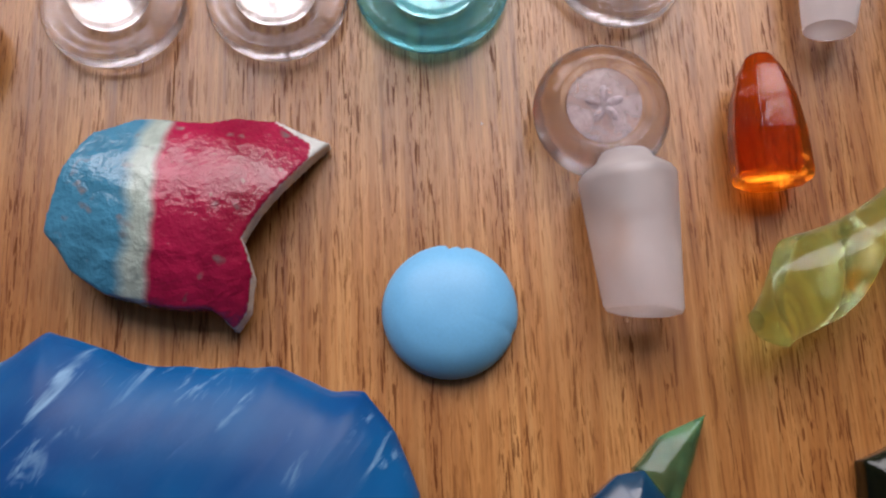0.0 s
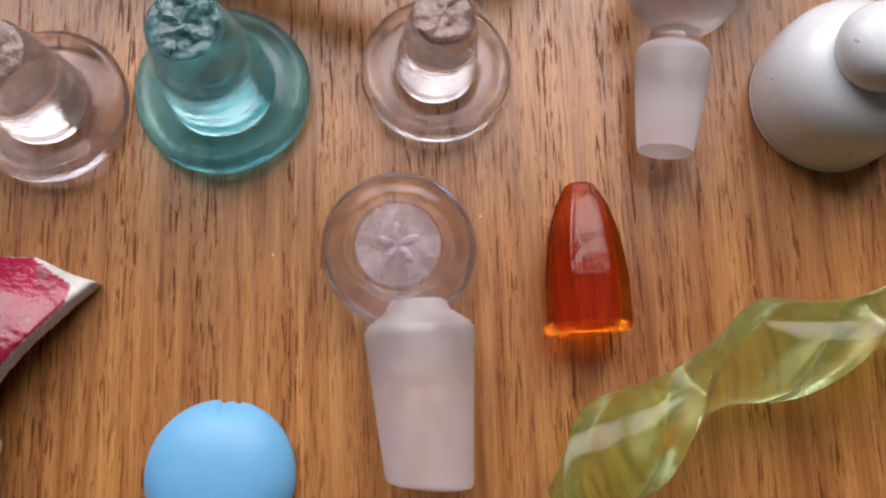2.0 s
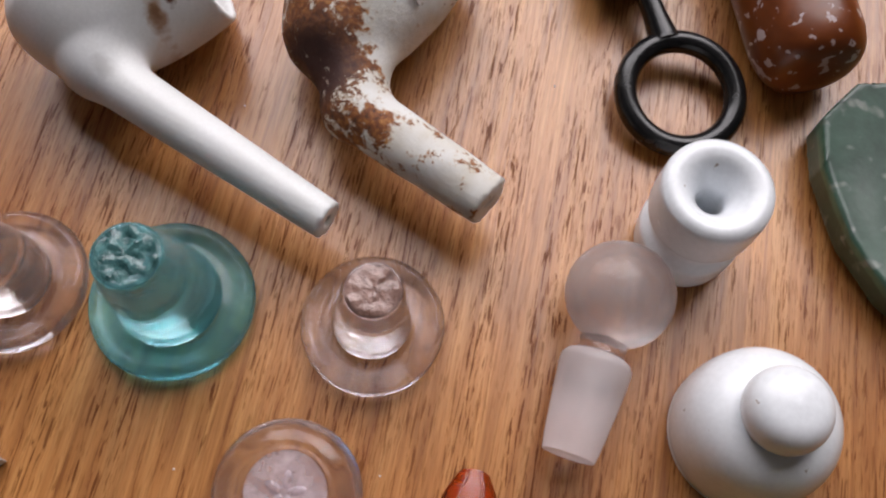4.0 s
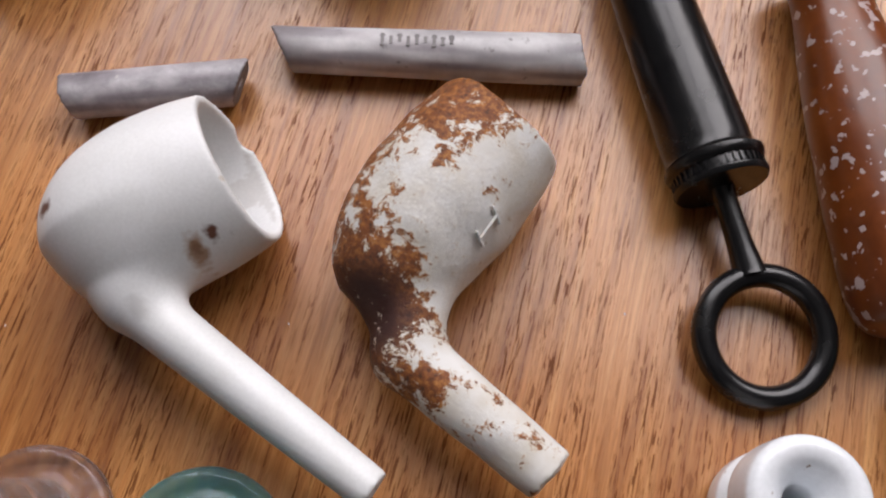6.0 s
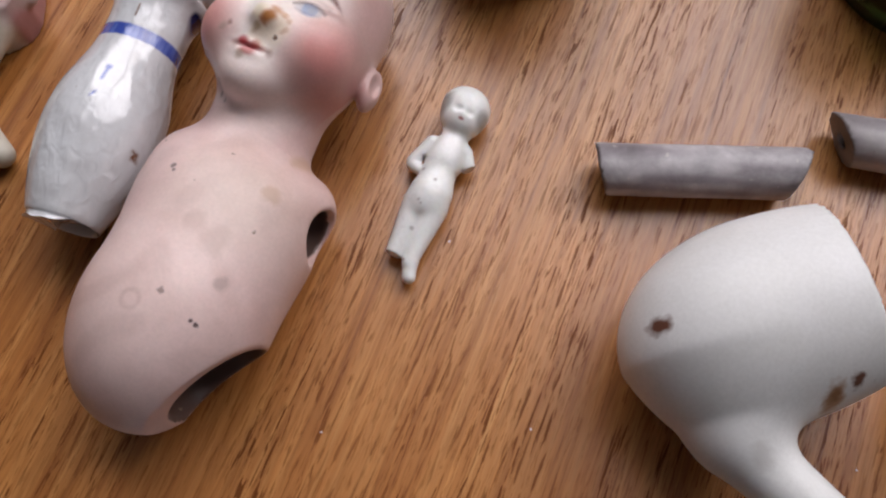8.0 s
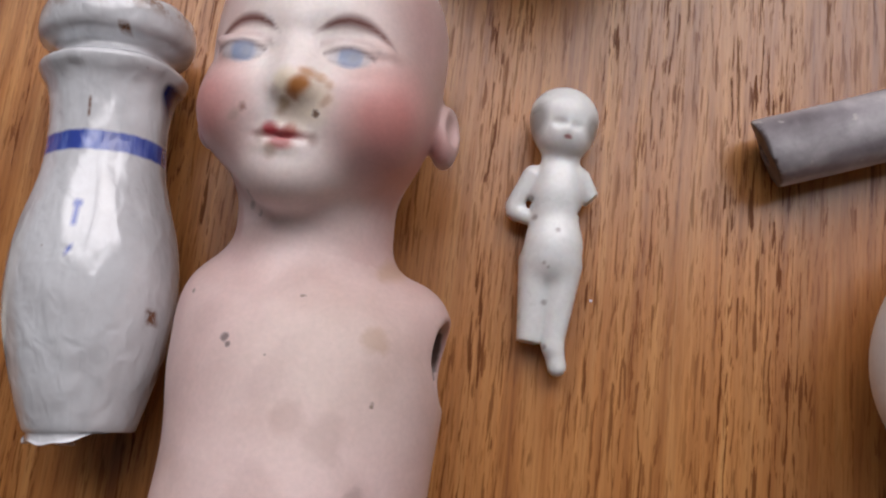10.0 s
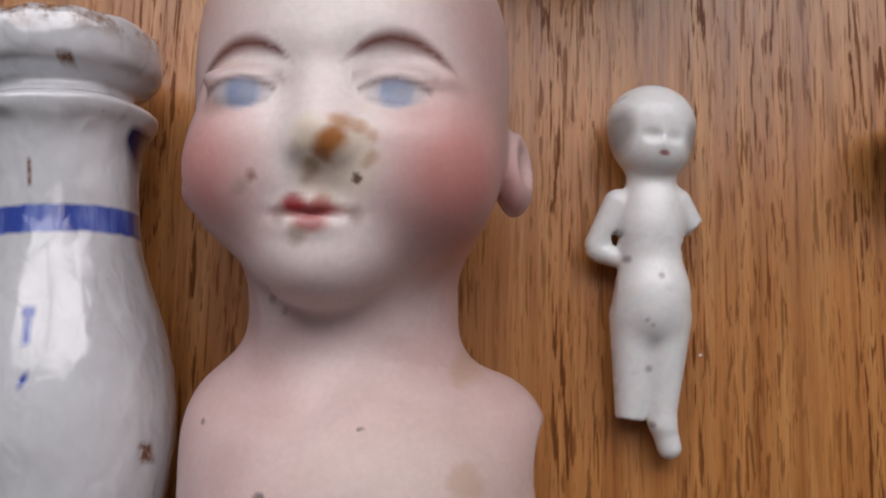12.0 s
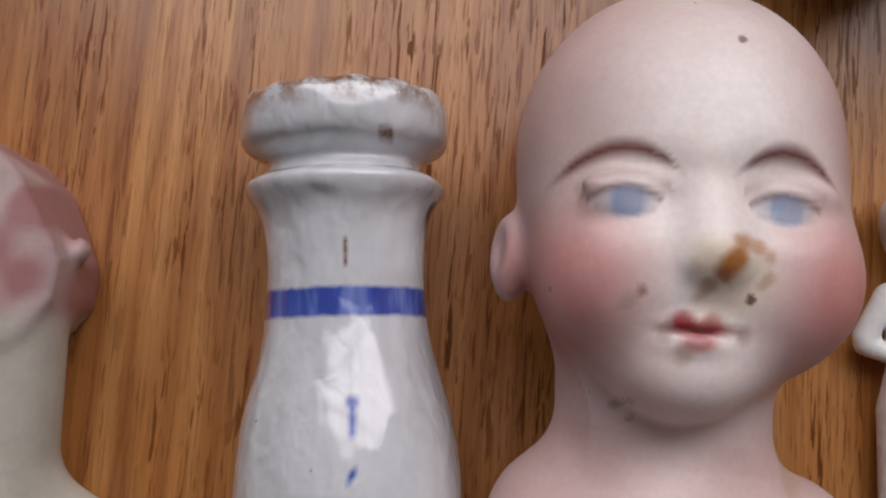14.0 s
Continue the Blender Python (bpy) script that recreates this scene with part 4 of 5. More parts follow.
# ---------------------------------------------------------------- syringe
def syringe():
    t = tagged(holder("ebonite_syringe", 4.95, 12.5, 0, 0), "black ebonite syringe with a ring plunger", "syringe")
    d = Vector((1.86 - 5.05, 17.3 - 12.35, 0)).normalized()
    turn = axis_turn(d)
    z = 0.88
    barrel = lathe(curve_profile([(0, 0), (0.80, 0.02), (0.84, 0.2), (0.80, 2.5), (0.76, 4.0), (0.72, 4.6), (0.54, 5.3), (0.30, 5.95), (0.14, 6.2), (0, 6.25)], 5), 56)
    part("barrel", lie(barrel, turn, 0.05, -0.05, z), EBONITE, t, "tapered black barrel")
    collar = bmesh.new()
    lathe([(0, -0.42), (0.86, -0.42), (0.90, -0.36), (0.90, -0.30), (0.84, -0.26), (0.84, -0.10), (0.92, -0.04), (0.94, 0.02), (0.94, 0.10), (0.86, 0.16), (0, 0.16)], 64, bm=collar)
    part("collar", lie(collar, turn, 0.17, -0.22, z + 0.05), EBONITE, t, "knurled collar")
    for k in range(40):
        a = k * 2 * math.pi / 40
        rib = box(bmesh.new(), -0.02, 0.02, 0.83, 0.88, -0.25, -0.10)
        bmesh.ops.rotate(rib, cent=(0, 0, 0), matrix=Matrix.Rotation(a, 3, "Z"), verts=rib.verts)
        part("rib", lie(rib, turn, 0.17, -0.22, z + 0.05), EBONITE, t, smooth=False)
    rod = lathe(curve_profile([(0, 0), (0.25, 0), (0.22, 0.4), (0.24, 1.2), (0.30, 1.75), (0.30, 1.85), (0, 1.85)], 4), 32)
    rd = Vector((6.25 - 5.35, 10.85 - 12.2, -0.2)).normalized()
    part("plunger_rod", lie(rod, axis_turn(rd), 0.32, -0.42, 0.86), EBONITE, t)
    ring = bmesh.new()
    n, mseg = 56, 16
    vs = []
    for i in range(n):
        a = 2 * math.pi * i / n
        vs.append([ring.verts.new(((1.11 + 0.225 * math.cos(2 * math.pi * j / mseg)) * math.cos(a), (1.11 + 0.225 * math.cos(2 * math.pi * j / mseg)) * math.sin(a), 0.24 * math.sin(2 * math.pi * j / mseg))) for j in range(mseg)])
    for i in range(n):
        for j in range(mseg):
            ring.faces.new((vs[i][j], vs[(i + 1) % n][j], vs[(i + 1) % n][(j + 1) % mseg], vs[i][(j + 1) % mseg]))
    bmesh.ops.recalc_face_normals(ring, faces=ring.faces)
    part("ring", lie(ring, Matrix.Rotation(radians(9), 4, Vector((0.83, 0.55, 0))), 6.83 - 4.95, 9.6 - 12.5, 0.46), EBONITE, t, "round finger ring")


syringe()


def amber_bottle():
    a, b = Vector((5.95, 17.5, 0)), Vector((9.36, 10.1, 0))
    d = (b - a).normalized()
    prof = curve_profile([(0, 0), (0.66, 0.0), (0.74, 0.15), (0.76, 1.2), (0.90, 2.4), (1.02, 3.8), (1.08, 5.2), (1.10, 6.6), (1.02, 7.4), (0.72, 7.75), (0, 7.8)], 5)
    bm = lie(lathe(prof, 56, 0.03, 4.0), axis_turn(d), 0, 0, 1.02)
    ob = link_mesh("amber_bottle", bm, AMBERWARE)
    ob.location = (a.x * U, a.y * U, 0)
    tagged(ob, "mottled brown amber glass bottle lying down", "bottle")


amber_bottle()


def round_bottle(x, y, r, h, material, label):
    prof = curve_profile([(0, 0.25), (r * 0.5, 0.15), (r * 0.86, 0.0), (r, 0.18), (r, h * 0.6), (r * 0.97, h), (r * 0.90, h + 0.05), (r * 0.86, h * 0.9), (r * 0.86, 0.7), (r * 0.6, 0.5), (0, 0.55)], 5)
    ob = link_mesh("glass_bottle", lathe(prof, 72, 0.02, x), material)
    ob.location = (x * U, y * U, 0)
    tagged(ob, label, "bottle", "glass bottles")


round_bottle(-3.45, 16.75, 1.88, 3.0, OLIVE, "dark olive green glass bottle standing upright")
round_bottle(-10.8, 14.05, 1.75, 3.0, BROWN_GLASS, "dark brown glass bottle standing upright")
round_bottle(0.2, 20.5, 1.5, 3.0, YELLOW_GREEN, "yellow green glass bottle standing upright")
round_bottle(5.3, 20.4, 1.2, 2.0, HONEY, "honey yellow glass bottle standing upright")


# ---------------------------------------------------------------- vase
def banded_vase():
    d = Vector((-0.190, 0.982, 0)).normalized()
    prof = [(0, 0.0), (0.42, 0.02), (0.60, 0.0), (0.58, 0.12), (0.58, 0.45), (0.63, 0.62), (0.80, 1.15), (0.95, 1.75), (1.0, 2.25), (0.94, 2.85), (0.78, 3.45), (0.715, 3.85),
            (0.71, 4.35), (0.76, 4.70), (0.88, 4.92), (0.87, 5.02), (0.72, 5.10), (0.70, 5.22), (0.88, 5.32), (0.94, 5.45), (0.93, 5.70), (0.82, 5.80), (0.55, 5.74), (0.5, 5.5), (0, 5.4)]
    bm = lathe(curve_profile(prof, 5), 120, 0.02, 2.0)
    for v in bm.verts:
        a = math.atan2(v.co.y, v.co.x)
        if v.co.z > 4.85:
            v.co.xy *= 1 + 0.035 * noise.noise(Vector((math.cos(a) * 2.2, math.sin(a) * 2.2, v.co.z * 2)))
            if v.co.z > 5.6:
                v.co.z += 0.05 * noise.noise(Vector((math.cos(a) * 3, math.sin(a) * 3, 1)))
        if v.co.z < 0.6:
            v.co.z += 0.50 * (0.6 - v.co.z) / 0.6 + 0.7 * (0.6 - v.co.z) * (0.35 + 0.45 * math.cos(a - 1.2) + 0.2 * noise.noise(Vector((math.cos(a) * 2, math.sin(a) * 2, 4))))
    me = bpy.data.meshes.new("vase")
    for v in bm.verts:
        v.co *= U
    bm.normal_update()
    bm.to_mesh(me)
    bm.free()
    m, nt, b = nodes_of("blue_banded_glaze")
    tc = nt.nodes.new("ShaderNodeTexCoord")
    sep = nt.nodes.new("ShaderNodeSeparateXYZ")
    nt.links.new(tc.outputs["Object"], sep.inputs[0])

    def mth(op, a, bb):
        k = nt.nodes.new("ShaderNodeMath")
        k.operation = op
        for i, v in enumerate((a, bb)):
            if isinstance(v, (int, float)):
                k.inputs[i].default_value = v
            else:
                nt.links.new(v, k.inputs[i])
        return k.outputs[0]

    n1 = noise_tex(nt, coords(nt, 1.3, 1.3, 1.3), 4, 0.6)
    n2 = noise_tex(nt, coords(nt, 6, 6, 6), 3, 0.6)
    n3 = noise_tex(nt, coords(nt, 3.0, 3.0, 3.0), 5, 0.7)
    h = mth("ADD", mth("DIVIDE", sep.outputs[2], U), mth("MULTIPLY", mth("SUBTRACT", n2, 0.5), 0.05))
    u = mth("DIVIDE", sep.outputs[0], U)
    col = ramp(nt, n1, (0.3, (0.58, 0.59, 0.61)), (0.7, (0.74, 0.77, 0.80)))
    col = mix(nt, grey(nt, n2, 0.72, 0.78), col, (0.30, 0.25, 0.22))

    def inside(v, lo, hi, soft):
        lower = mth("MULTIPLY", mth("SUBTRACT", v, lo), 1 / soft)
        upper = mth("MULTIPLY", mth("SUBTRACT", hi, v), 1 / soft)
        k = nt.nodes.new("ShaderNodeMath")
        k.operation, k.use_clamp = "MINIMUM", True
        nt.links.new(lower, k.inputs[0])
        nt.links.new(upper, k.inputs[1])
        c = nt.nodes.new("ShaderNodeClamp")
        nt.links.new(k.outputs[0], c.inputs[0])
        return c.outputs[0]

    brush = noise_tex(nt, coords(nt, 4.5, 4.5, 0.8), 3, 0.6, 0.4)
    blue = ramp(nt, brush, (0.30, (0.030, 0.055, 0.32)), (0.50, (0.065, 0.11, 0.44)), (0.70, (0.20, 0.27, 0.62)))
    col = mix(nt, inside(h, 3.80, 4.08, 0.04), col, blue)
    upside = inside(mth("DIVIDE", sep.outputs[1], U), -3.0, 0.0, 0.01)
    for lo, hi, a0, a1, slope in ((2.82, 3.18, 0.03, 0.14, 0.0), (3.06, 3.20, 0.01, 0.16, 0.0), (2.50, 2.64, 0.02, 0.14, 0.9)):
        tilted = mth("SUBTRACT", h, mth("MULTIPLY", mth("SUBTRACT", u, 0.08), slope))
        k = mth("MULTIPLY", mth("MULTIPLY", inside(tilted, lo, hi, 0.06), inside(u, a0, a1, 0.05)), upside)
        col = mix(nt, k, col, (0.07, 0.12, 0.46))
    flank = inside(mth("DIVIDE", sep.outputs[1], U), -0.30, 0.6, 0.08)
    stripe = mth("MULTIPLY", mth("MULTIPLY", inside(h, 4.05, 4.86, 0.06), inside(u, 0.685, 1.2, 0.04)), flank)
    col = mix(nt, stripe, col, (0.012, 0.020, 0.10))
    rust = mth("MULTIPLY", inside(h, 5.52, 6.3, 0.22), grey(nt, n3, 0.42, 0.54))
    col = mix(nt, rust, col, (0.26, 0.13, 0.06))
    for lo, hi, a0, a1 in ((4.20, 4.50, 0.0, 0.06), (1.78, 2.02, 0.82, 0.92), (5.25, 5.4, 0.3, 0.45)):
        k = mth("MULTIPLY", mth("MULTIPLY", inside(h, lo, hi, 0.06), inside(u, a0, a1, 0.03)), upside)
        col = mix(nt, mth("MULTIPLY", k, grey(nt, n3, 0.35, 0.5)), col, (0.17, 0.07, 0.03))
    nt.links.new(col, b.inputs["Base Color"])
    b.inputs["Roughness"].default_value = 0.10
    b.inputs["Coat Weight"].default_value = 1.0
    b.inputs["Coat Roughness"].default_value = 0.05
    bump(nt, b, mix(nt, 0.25, noise_tex(nt, coords(nt, 2.6, 2.2, 1.6), 1, 0.4, 0.3), noise_tex(nt, coords(nt, 6, 6, 4), 1, 0.4, 0.6)), 0.85, 0.0009)
    ob = finish("vase", me, m, None, True)
    side = d.cross(Vector((0, 0, 1)))
    turn = Matrix((side, Vector((0, 0, -1)), d)).transposed().to_4x4()
    ob.matrix_world = Matrix.Translation((-14.47 * U, 3.95 * U, 1.0 * U)) @ turn
    tagged(ob, "white glazed stoneware vase with a blue band lying down", "vase")


banded_vase()


# ---------------------------------------------------------------- dolls
def bisque_doll():
    p = grid((-14.6, 1.7, -0.05), (-10.0, 11.5, 3.75), 0.035)
    hx, hy, hz, ang = -12.60, 9.20, 1.55, radians(6.5)
    c, s = math.cos(ang), math.sin(ang)
    q = [(p[0] - hx) * c + (p[1] - hy) * s, -(p[0] - hx) * s + (p[1] - hy) * c, p[2] - hz]
    head = ell(q, (0, 0.36, 0.0), (1.36, 1.40, 1.42))
    head = join(head, ell(q, (0.02, -0.58, 0.20), (1.25, 1.22, 1.25)), 0.45)
    fu = -0.15
    for sx in (-1, 1):
        head = join(head, ell(q, (0.66 * sx - 0.03, -0.80, 0.84), (0.54, 0.56, 0.52)), 0.35)
        head = cut(head, ell(q, (0.58 * sx + fu, -0.20, 1.60), (0.43, 0.27, 0.30)), 0.24)
        head = join(head, ell(q, (0.57 * sx + fu, -0.31, 1.19), (0.25, 0.14, 0.13)), 0.10)
        head = join(head, ell(q, (0.57 * sx + fu, -0.17, 1.24), (0.26, 0.05, 0.06)), 0.14)
        ear = ell(q, (1.39 * sx + 0.03, -0.60, -0.12), (0.18, 0.38, 0.30))
        ear = cut(ear, ell(q, (1.54 * sx, -0.50, 0.06), (0.10, 0.23, 0.19)), 0.06)
        head = join(head, ear, 0.10)
    head = join(head, ell(q, (fu, -1.52, 0.86), (0.46, 0.34, 0.40)), 0.35)
    head = join(head, cap(q, (fu + 0.03, -0.30, 1.22), (fu + 0.05, -0.66, 1.43), 0.10, 0.15), 0.26)
    for sx in (-1, 1):
        head = join(head, ell(q, (0.13 * sx + fu + 0.05, -0.73, 1.38), (0.10, 0.09, 0.10)), 0.10)
    head = join(head, ell(q, (fu - 0.03, -1.16, 1.23), (0.19, 0.07, 0.11)), 0.08)
    head = join(head, ell(q, (fu - 0.03, -1.30, 1.21), (0.17, 0.075, 0.11)), 0.10)
    head = cut(head, ell(q, (fu - 0.03, -1.225, 1.41), (0.16, 0.02, 0.10)), 0.05)
    neck = cap(p, (-12.45, 7.9, 1.35), (-12.28, 6.7, 1.25), 0.92, 0.90)
    chest = ell(p, (-12.12, 5.85, 1.28), (1.54, 1.30, 1.28))
    belly = ell(p, (-11.89, 4.10, 1.46), (1.48, 1.95, 1.48))
    body = join(chest, belly, 0.8)
    body = join(body, ell(p, (-13.15, 6.35, 1.2), (0.52, 0.55, 0.6)), 0.35)
    body = join(body, ell(p, (-11.1, 6.45, 1.2), (0.52, 0.55, 0.6)), 0.35)
    f = join(join(body, neck, 0.35), head, 0.22)
    f = cut(f, ell(p, (-10.50, 6.18, 1.32), (0.38, 0.48, 0.52)), 0.06)
    f = cut(f, ell(p, (-10.85, 6.18, 1.30), (0.40, 0.40, 0.46)), 0.06)
    hip = (p[0] + 10.78) * 0.90 - (p[1] - 3.45) * 0.42
    f = np.where(p[1] < 5.2, np.maximum(f, hip), f)
    hs, ht = (p[0] + 10.80) * 0.42 + (p[1] - 3.42) * 0.90, hip
    f = cut(f, np.sqrt((hs / 0.82) ** 2 + ((p[2] - 1.20) / 0.86) ** 2 + (ht / 0.9) ** 2) * 0.6 - 0.6, 0.08)
    f = np.maximum(f, -p[2])

    def colour(x, y, z, n):
        u, v = (x - hx) * c + (y - hy) * s, -(x - hx) * s + (y - hy) * c
        w = z - hz
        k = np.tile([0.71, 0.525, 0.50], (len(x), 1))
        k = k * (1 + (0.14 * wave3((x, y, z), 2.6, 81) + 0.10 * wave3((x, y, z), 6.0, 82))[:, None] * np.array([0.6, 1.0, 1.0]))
        # pale worn front of the face, with its bright fall of light painted in
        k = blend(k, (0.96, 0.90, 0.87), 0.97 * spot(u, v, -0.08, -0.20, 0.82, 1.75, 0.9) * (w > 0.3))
        k = blend(k, (0.84, 0.70, 0.67), 0.8 * spot(x, y, -12.0, 4.6, 1.25, 2.3, 1.0) * (y < 7.0) * (z > 1.2))
        k = blend(k, (0.64, 0.53, 0.47), 0.7 * spot(x, y, -11.6, 5.9, 0.9, 0.8, 1.2) * (z > 1.4))
        k = blend(k, (0.60, 0.16, 0.14), 0.68 * spot(u, v, 0.86, -0.92, 0.46, 0.52, 1.2) * (w > 0))
        k = blend(k, (0.60, 0.17, 0.15), 0.60 * spot(u, v, -1.05, -0.92, 0.45, 0.52, 1.2) * (w > 0))
        for sx in (-1, 1):
            eu = u - 0.57 * sx - fu
            eye = spot(eu, v, 0, -0.315, 0.22, 0.115, 0.3) * (w > 0.8)
            k = blend(k, (0.62, 0.62, 0.66), 0.85 * eye)
            k = blend(k, (0.27, 0.37, 0.58), 0.85 * eye * spot(eu, v, 0.01, -0.31, 0.125, 0.16, 0.35) * (w > 0.8))
            k = blend(k, (0.42, 0.45, 0.50), 0.5 * spot(eu, v, 0.05, -0.31, 0.06, 0.06, 0.9) * (w > 0.8))
            line = np.exp(-((v + 0.200 + 1.4 * eu * eu) / 0.032) ** 2) * (np.abs(eu) < 0.27) + 0.35 * np.exp(-((v + 0.40 - 0.9 * eu * eu) / 0.03) ** 2) * (np.abs(eu) < 0.22)
            # lid crease in brownish mauve, standing in for the shade of the socket
            k = blend(k, (0.46, 0.33, 0.32), 0.45 * np.exp(-((v + 0.10 + 1.0 * eu * eu) / 0.05) ** 2) * (np.abs(eu) < 0.32) * (w > 0.8))
            k = blend(k, (0.16, 0.09, 0.09), 0.7 * line * (w > 0.8))
            out = eu * sx
            arch = v - 0.10 + 1.15 * (out - 0.02) ** 2
            thick = 0.068 * np.clip(1 - (out - 0.08) ** 2 / 0.20, 0, 1) + 0.026
            brow = np.clip(1.1 - np.abs(arch) / thick, 0, 1) * np.clip((0.46 - np.abs(out - 0.04)) / 0.16, 0, 1) * (w > 0.5)
            k = blend(k, (0.16, 0.035, 0.025), 0.95 * brow)
        k = blend(k, (0.36, 0.035, 0.045), 0.9 * spot(u, v, fu - 0.03, -1.19, 0.25, 0.055, 0.7) * (w > 0.8))
        for lu, lr in ((-0.12, 0.085), (0.09, 0.07)):
            k = blend(k, (0.36, 0.030, 0.040), 0.9 * spot(u, v, fu - 0.03 + lu, -1.14, lr, 0.07, 0.7) * (w > 0.8))
        k = blend(k, (0.46, 0.11, 0.11), 0.8 * spot(u, v, fu - 0.03, -1.29, 0.13, 0.07, 0.7) * (w > 0.8))
        tu, tv = u - fu - 0.05, v + 0.70
        face = (w > 0.8)
        fray = 0.022 * np.sin(9 * u + 3 * np.sin(7 * v)) + 0.012 * np.sin(21 * v + 2 * np.sin(11 * u))
        for su, sv, ra, col, amount in ((0.13, -0.17, 0.26, (0.86, 0.76, 0.58), 0.65), (-0.07, 0.02, 0.13, (0.88, 0.80, 0.62), 0.75),
                                        (0.09, -0.02, 0.085, (0.50, 0.19, 0.035), 0.95), (0.03, -0.11, 0.075, (0.42, 0.15, 0.04), 0.85),
                                        (0.15, 0.12, 0.075, (0.55, 0.25, 0.07), 0.8), (0.27, 0.08, 0.06, (0.58, 0.30, 0.11), 0.7),
                                        (0.35, 0.0, 0.05, (0.56, 0.30, 0.14), 0.6), (0.36, -0.13, 0.045, (0.52, 0.30, 0.16), 0.6),
                                        # second spot of this row: shade of the left nostril, painted on
                                        (-0.09, -0.22, 0.06, (0.42, 0.27, 0.12), 0.7), (-0.17, -0.08, 0.06, (0.50, 0.38, 0.32), 0.4),
                                        (-0.60, -0.34, 0.05, (0.50, 0.36, 0.30), 0.6), (-0.19, -0.68, 0.07, (0.42, 0.31, 0.22), 0.6),
                                        (-0.29, -0.52, 0.06, (0.48, 0.36, 0.32), 0.6), (0.24, -0.53, 0.06, (0.46, 0.32, 0.28), 0.6)):
            k = blend(k, col, amount * spot(tu + fray, tv + fray, su, sv, ra, ra, 0.8) * face)
        ringd = np.abs(np.hypot(x + 12.02, y - 3.81) - 0.13)
        k = blend(k, (0.55, 0.40, 0.37), 0.5 * np.clip(1 - ringd / 0.05, 0, 1) * (z > 1.5))
        grime = np.sin(3.1 * x + 2.0 * np.sin(2.3 * y + 1)) * np.sin(2.7 * y + 1.5 * np.sin(3.3 * x))
        k = blend(k, (0.42, 0.29, 0.26), 0.18 * np.clip(grime * 2.2 - 0.9, 0, 1) * (y < 7.2))
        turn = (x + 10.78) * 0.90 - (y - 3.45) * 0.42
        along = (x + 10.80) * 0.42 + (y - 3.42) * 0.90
        # insides of the arm and hip holes: dark brown, the hollow's shade painted in
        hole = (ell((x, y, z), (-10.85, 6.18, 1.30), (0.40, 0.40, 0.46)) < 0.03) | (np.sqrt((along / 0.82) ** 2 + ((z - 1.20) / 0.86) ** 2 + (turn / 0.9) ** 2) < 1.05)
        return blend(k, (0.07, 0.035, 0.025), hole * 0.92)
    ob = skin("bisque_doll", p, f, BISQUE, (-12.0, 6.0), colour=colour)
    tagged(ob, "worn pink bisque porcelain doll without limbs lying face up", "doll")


bisque_doll()


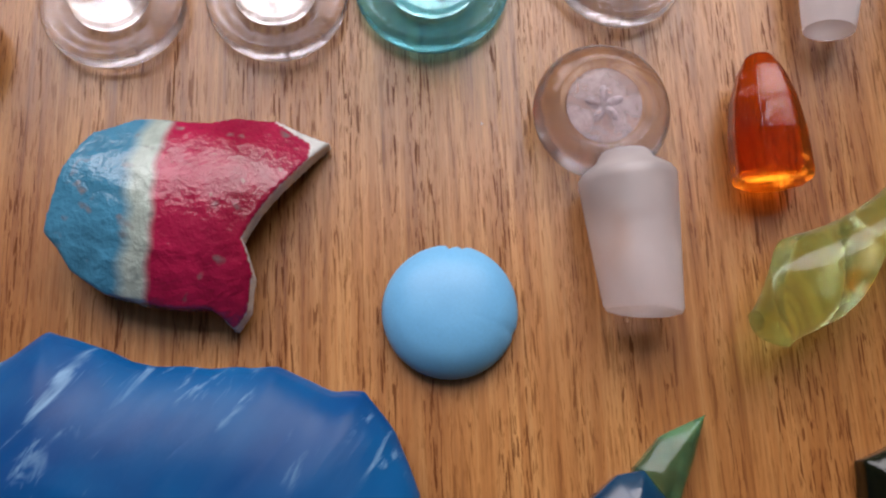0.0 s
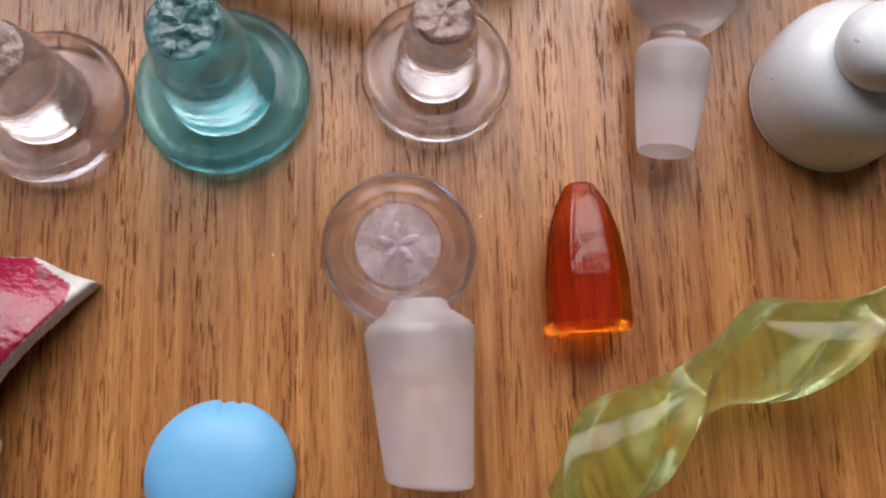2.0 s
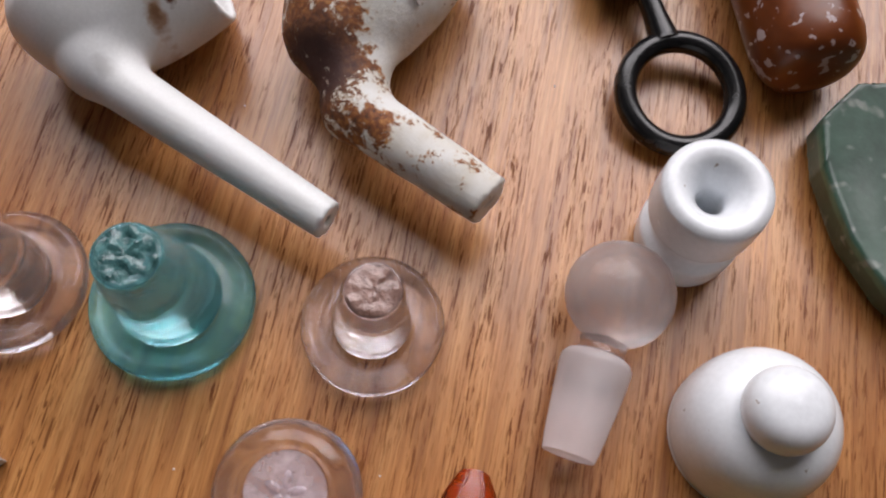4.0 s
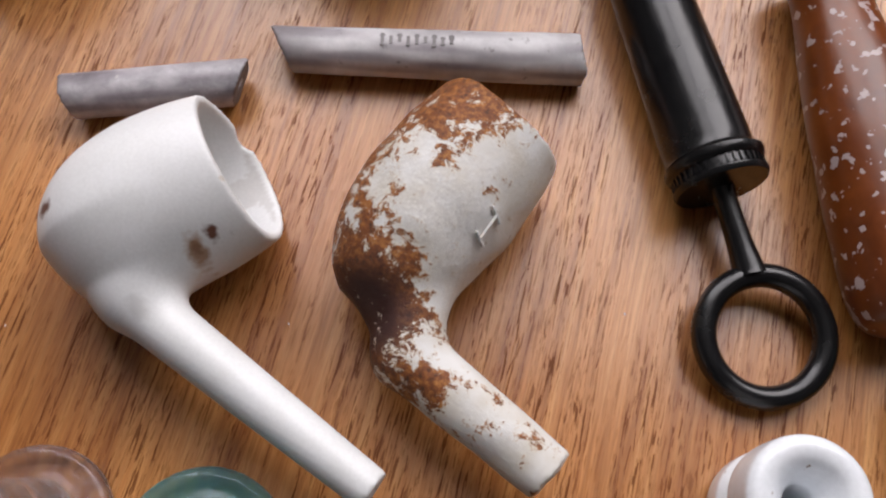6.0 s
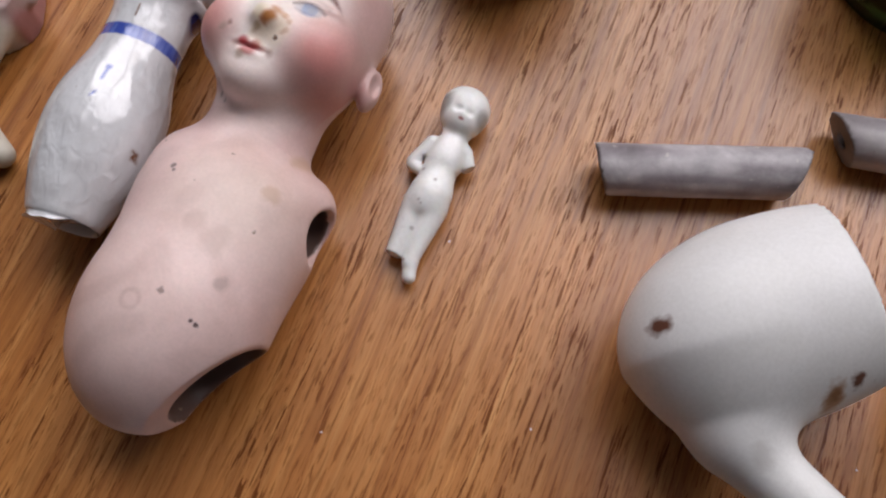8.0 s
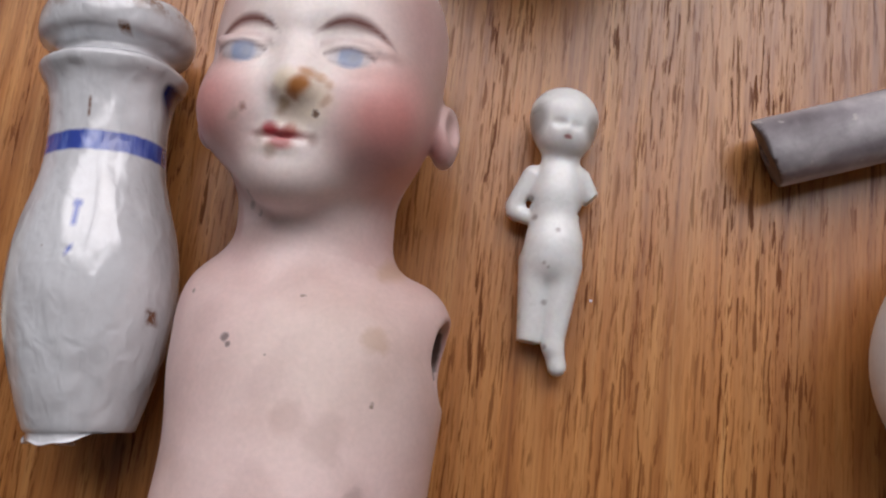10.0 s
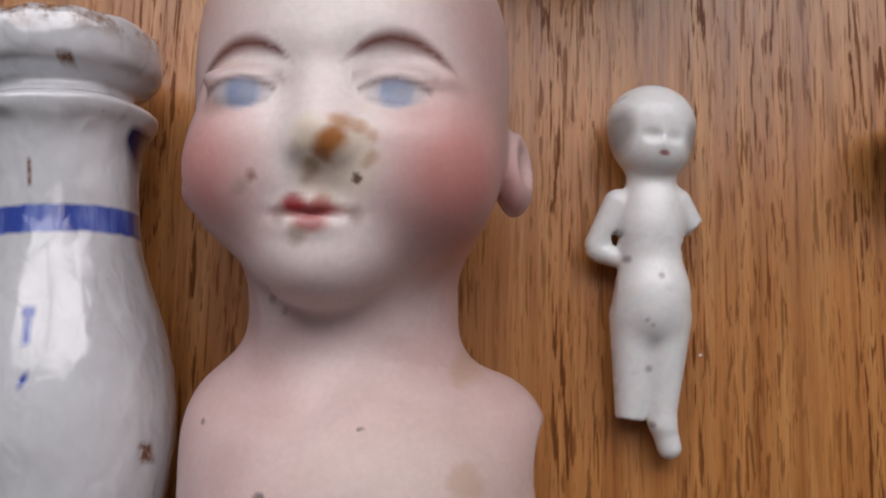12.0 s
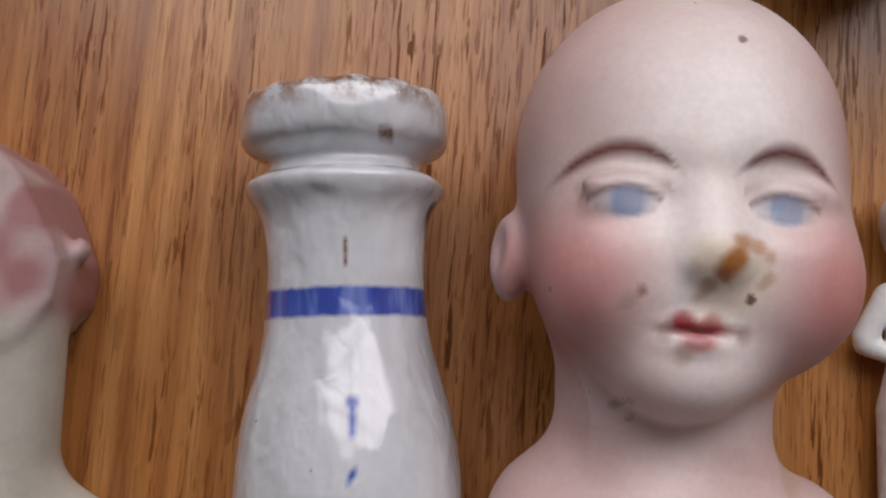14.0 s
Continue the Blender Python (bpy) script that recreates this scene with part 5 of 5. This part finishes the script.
def tiny_doll():
    p = grid((-10.6, 6.1, -0.04), (-8.8, 10.3, 1.05), 0.022)
    head = ell(p, (-9.74, 9.60, 0.43), (0.43, 0.46, 0.41))
    head = join(head, ell(p, (-9.70, 9.38, 0.52), (0.30, 0.26, 0.30)), 0.12)
    head = join(head, ell(p, (-9.69, 9.40, 0.80), (0.05, 0.07, 0.06)), 0.05)
    for sx in (-1, 1):
        head = cut(head, ell(p, (-9.69 + 0.13 * sx, 9.47, 0.86), (0.09, 0.06, 0.06)), 0.05)
    head = join(head, ell(p, (-9.77, 9.72, 0.46), (0.40, 0.32, 0.37)), 0.10)
    torso = ell(p, (-9.65, 8.66, 0.36), (0.34, 0.52, 0.32))
    torso = join(torso, ell(p, (-9.58, 7.95, 0.38), (0.38, 0.50, 0.34)), 0.15)
    f = join(head, cap(p, (-9.71, 9.3, 0.38), (-9.68, 8.9, 0.36), 0.21, 0.25), 0.10)
    f = join(f, torso, 0.10)
    f = join(f, cap(p, (-9.99, 8.86, 0.34), (-10.15, 8.44, 0.27), 0.15, 0.125), 0.05)
    f = join(f, cap(p, (-10.13, 8.37, 0.27), (-9.92, 8.30, 0.34), 0.125, 0.09), 0.03)
    f = cut(f, cap(p, (-9.985, 8.50, -0.1), (-9.985, 8.54, 0.9), 0.045, 0.05), 0.02)
    f = np.where((p[1] < 8.62) & (p[0] < -9.96), np.maximum(f, -(p[0] + 10.23) * 0.5 - (p[1] - 8.30) * 0.87), f)
    f = join(f, cap(p, (-9.42, 8.92, 0.34), (-9.18, 8.68, 0.30), 0.17, 0.11), 0.06)
    f = np.where((p[0] > -9.36) & (p[1] < 9.1) & (p[1] > 8.45), np.maximum(f, (p[0] + 9.19) * 0.8 - (p[1] - 8.72) * 0.6), f)
    f = join(f, cap(p, (-9.72, 7.75, 0.34), (-9.66, 6.80, 0.26), 0.25, 0.15), 0.07)
    f = join(f, cap(p, (-9.41, 7.75, 0.34), (-9.34, 6.75, 0.26), 0.25, 0.13), 0.07)
    f = join(f, cap(p, (-9.33, 6.75, 0.25), (-9.24, 6.52, 0.22), 0.13, 0.12), 0.06)
    f = np.where(p[0] < -9.50, np.maximum(f, 6.74 - p[1]), f)
    f = cut(f, ell(p, (-9.58, 8.15, 0.78), (0.03, 0.03, 0.09)), 0.03)
    f = np.maximum(f, -p[2])

    def colour(x, y, z, n):
        k = np.tile([1.0, 1.0, 0.98], (len(x), 1))
        k = blend(k, (0.45, 0.08, 0.08), 0.8 * spot(x, y, -9.675, 9.31, 0.05, 0.022, 0.6) * (z > 0.6))
        k = blend(k, (0.33, 0.31, 0.28), 0.7 * spot(x, y, -10.10, 9.52, 0.12, 0.20, 0.8))
        k = blend(k, (0.33, 0.31, 0.28), 0.7 * spot(x, y, -9.36, 9.52, 0.10, 0.16, 0.8))
        for cx, cy, r in ((-9.57, 8.14, 0.03), (-9.66, 7.70, 0.022), (-9.60, 7.66, 0.02), (-9.56, 7.25, 0.035), (-9.88, 8.28, 0.035), (-9.45, 6.72, 0.03)):
            k = blend(k, (0.35, 0.30, 0.28), 0.7 * spot(x, y, cx, cy, r, None, 0.8) * (z > 0.3))
        return k
    m = solid("white_china", (0.82, 0.84, 0.85), (0.88, 0.90, 0.91), 0.3, 2.0, 14, None, 0.08, attr=True, sss=0.1, coat=0.15)
    tagged(skin("tiny_doll", p, f, m, (-9.6, 8.2), colour=colour), "tiny white china doll with broken arms and leg", "doll")


tiny_doll()


def pink_figurine():
    p = grid((-20.4, 4.3, -0.05), (-15.4, 9.2, 2.2), 0.06)
    body = np.maximum(outline([(-19.6, 8.3), (-18.9, 8.72), (-17.96, 8.70), (-17.62, 8.46), (-17.38, 8.1), (-17.22, 7.80), (-17.20, 7.40), (-17.45, 7.0), (-18.2, 6.86), (-19.5, 6.9)], p), p[2] - 1.6 + 0.22 * (p[0] + 18.6) ** 2)
    body = join(body, ell(p, (-17.20, 7.92, 0.75), (0.10, 0.12, 0.14)), 0.08) + 0.03 * wave3(p, 3, 61)
    leg = cap(p, (-17.85, 7.2, 0.75), (-17.55, 5.7, 0.65), 0.66, 0.55)
    foot = cap(p, (-17.5, 5.55, 0.55), (-16.15, 5.2, 0.30), 0.50, 0.24)
    f = join(join(body, leg, 0.12), foot, 0.25)
    f = np.maximum(f, -p[2])

    def colour(x, y, z, n):
        k = np.tile([0.60, 0.57, 0.49], (len(x), 1))
        k = blend(k, (0.42, 0.17, 0.18), 0.9 * np.clip((y - 7.05 + 0.15 * np.sin(3 * x)) / 0.2, 0, 1))
        w = 1.6 * wave3((x, y, z), 6.0, 63)
        return blend(k, (0.70, 0.60, 0.58), 0.6 * np.clip(w * 2 - 0.5, 0, 1) * (y > 7.1))
    fig = skin("china_figurine", p, f, PINKFIG, (-17.62, 6.8), colour=colour)
    fig.location.x -= 0.52 * U
    tagged(fig, "broken china figurine with pink coat and cream leg", "figurine")


pink_figurine()


def white_fragment():
    p = grid((-12.2, -0.9, -0.05), (-8.6, 2.2, 1.6), 0.05)
    f = join(ell(p, (-9.95, 0.75, 0.5), (1.02, 1.05, 0.62)), ell(p, (-11.1, 0.4, 0.4), (0.75, 0.8, 0.5)), 0.3)
    f = cut(f, cap(p, (-10.45, 1.25, 1.05), (-10.05, 1.32, 1.02), 0.07, 0.10), 0.05) + 0.05 * wave3(p, 3, 71)
    f = np.maximum(f, -p[2])
    tagged(skin("china_fragment", p, f, PITTED, (-10.3, 0.6)), "white weathered china fragment with a slit", "china fragment")


white_fragment()


def crumbs():
    bm = bmesh.new()
    rng = random.Random(5)
    for x, y in ((0.0, 0.0), (-8.95, 7.47), (-6.3, 5.2), (4.4, 9.3), (-1.4, 7.0), (-0.6, 10.2), (5.6, 12.9), (3.4, 0.9), (-9.3, 3.6)):
        v = bmesh.ops.create_icosphere(bm, subdivisions=1, radius=0.018)["verts"]
        for q in v:
            q.co *= 0.7 + 0.6 * rng.random()
            q.co.z = max(q.co.z, -0.01)
            q.co += Vector((x, y, 0.015))
    ob = link_mesh("dust_specks", bm, BISQUE_WHITE)
    tagged(ob, "tiny pale specks of dust on the oak", "dust", kind="stuff")


crumbs()
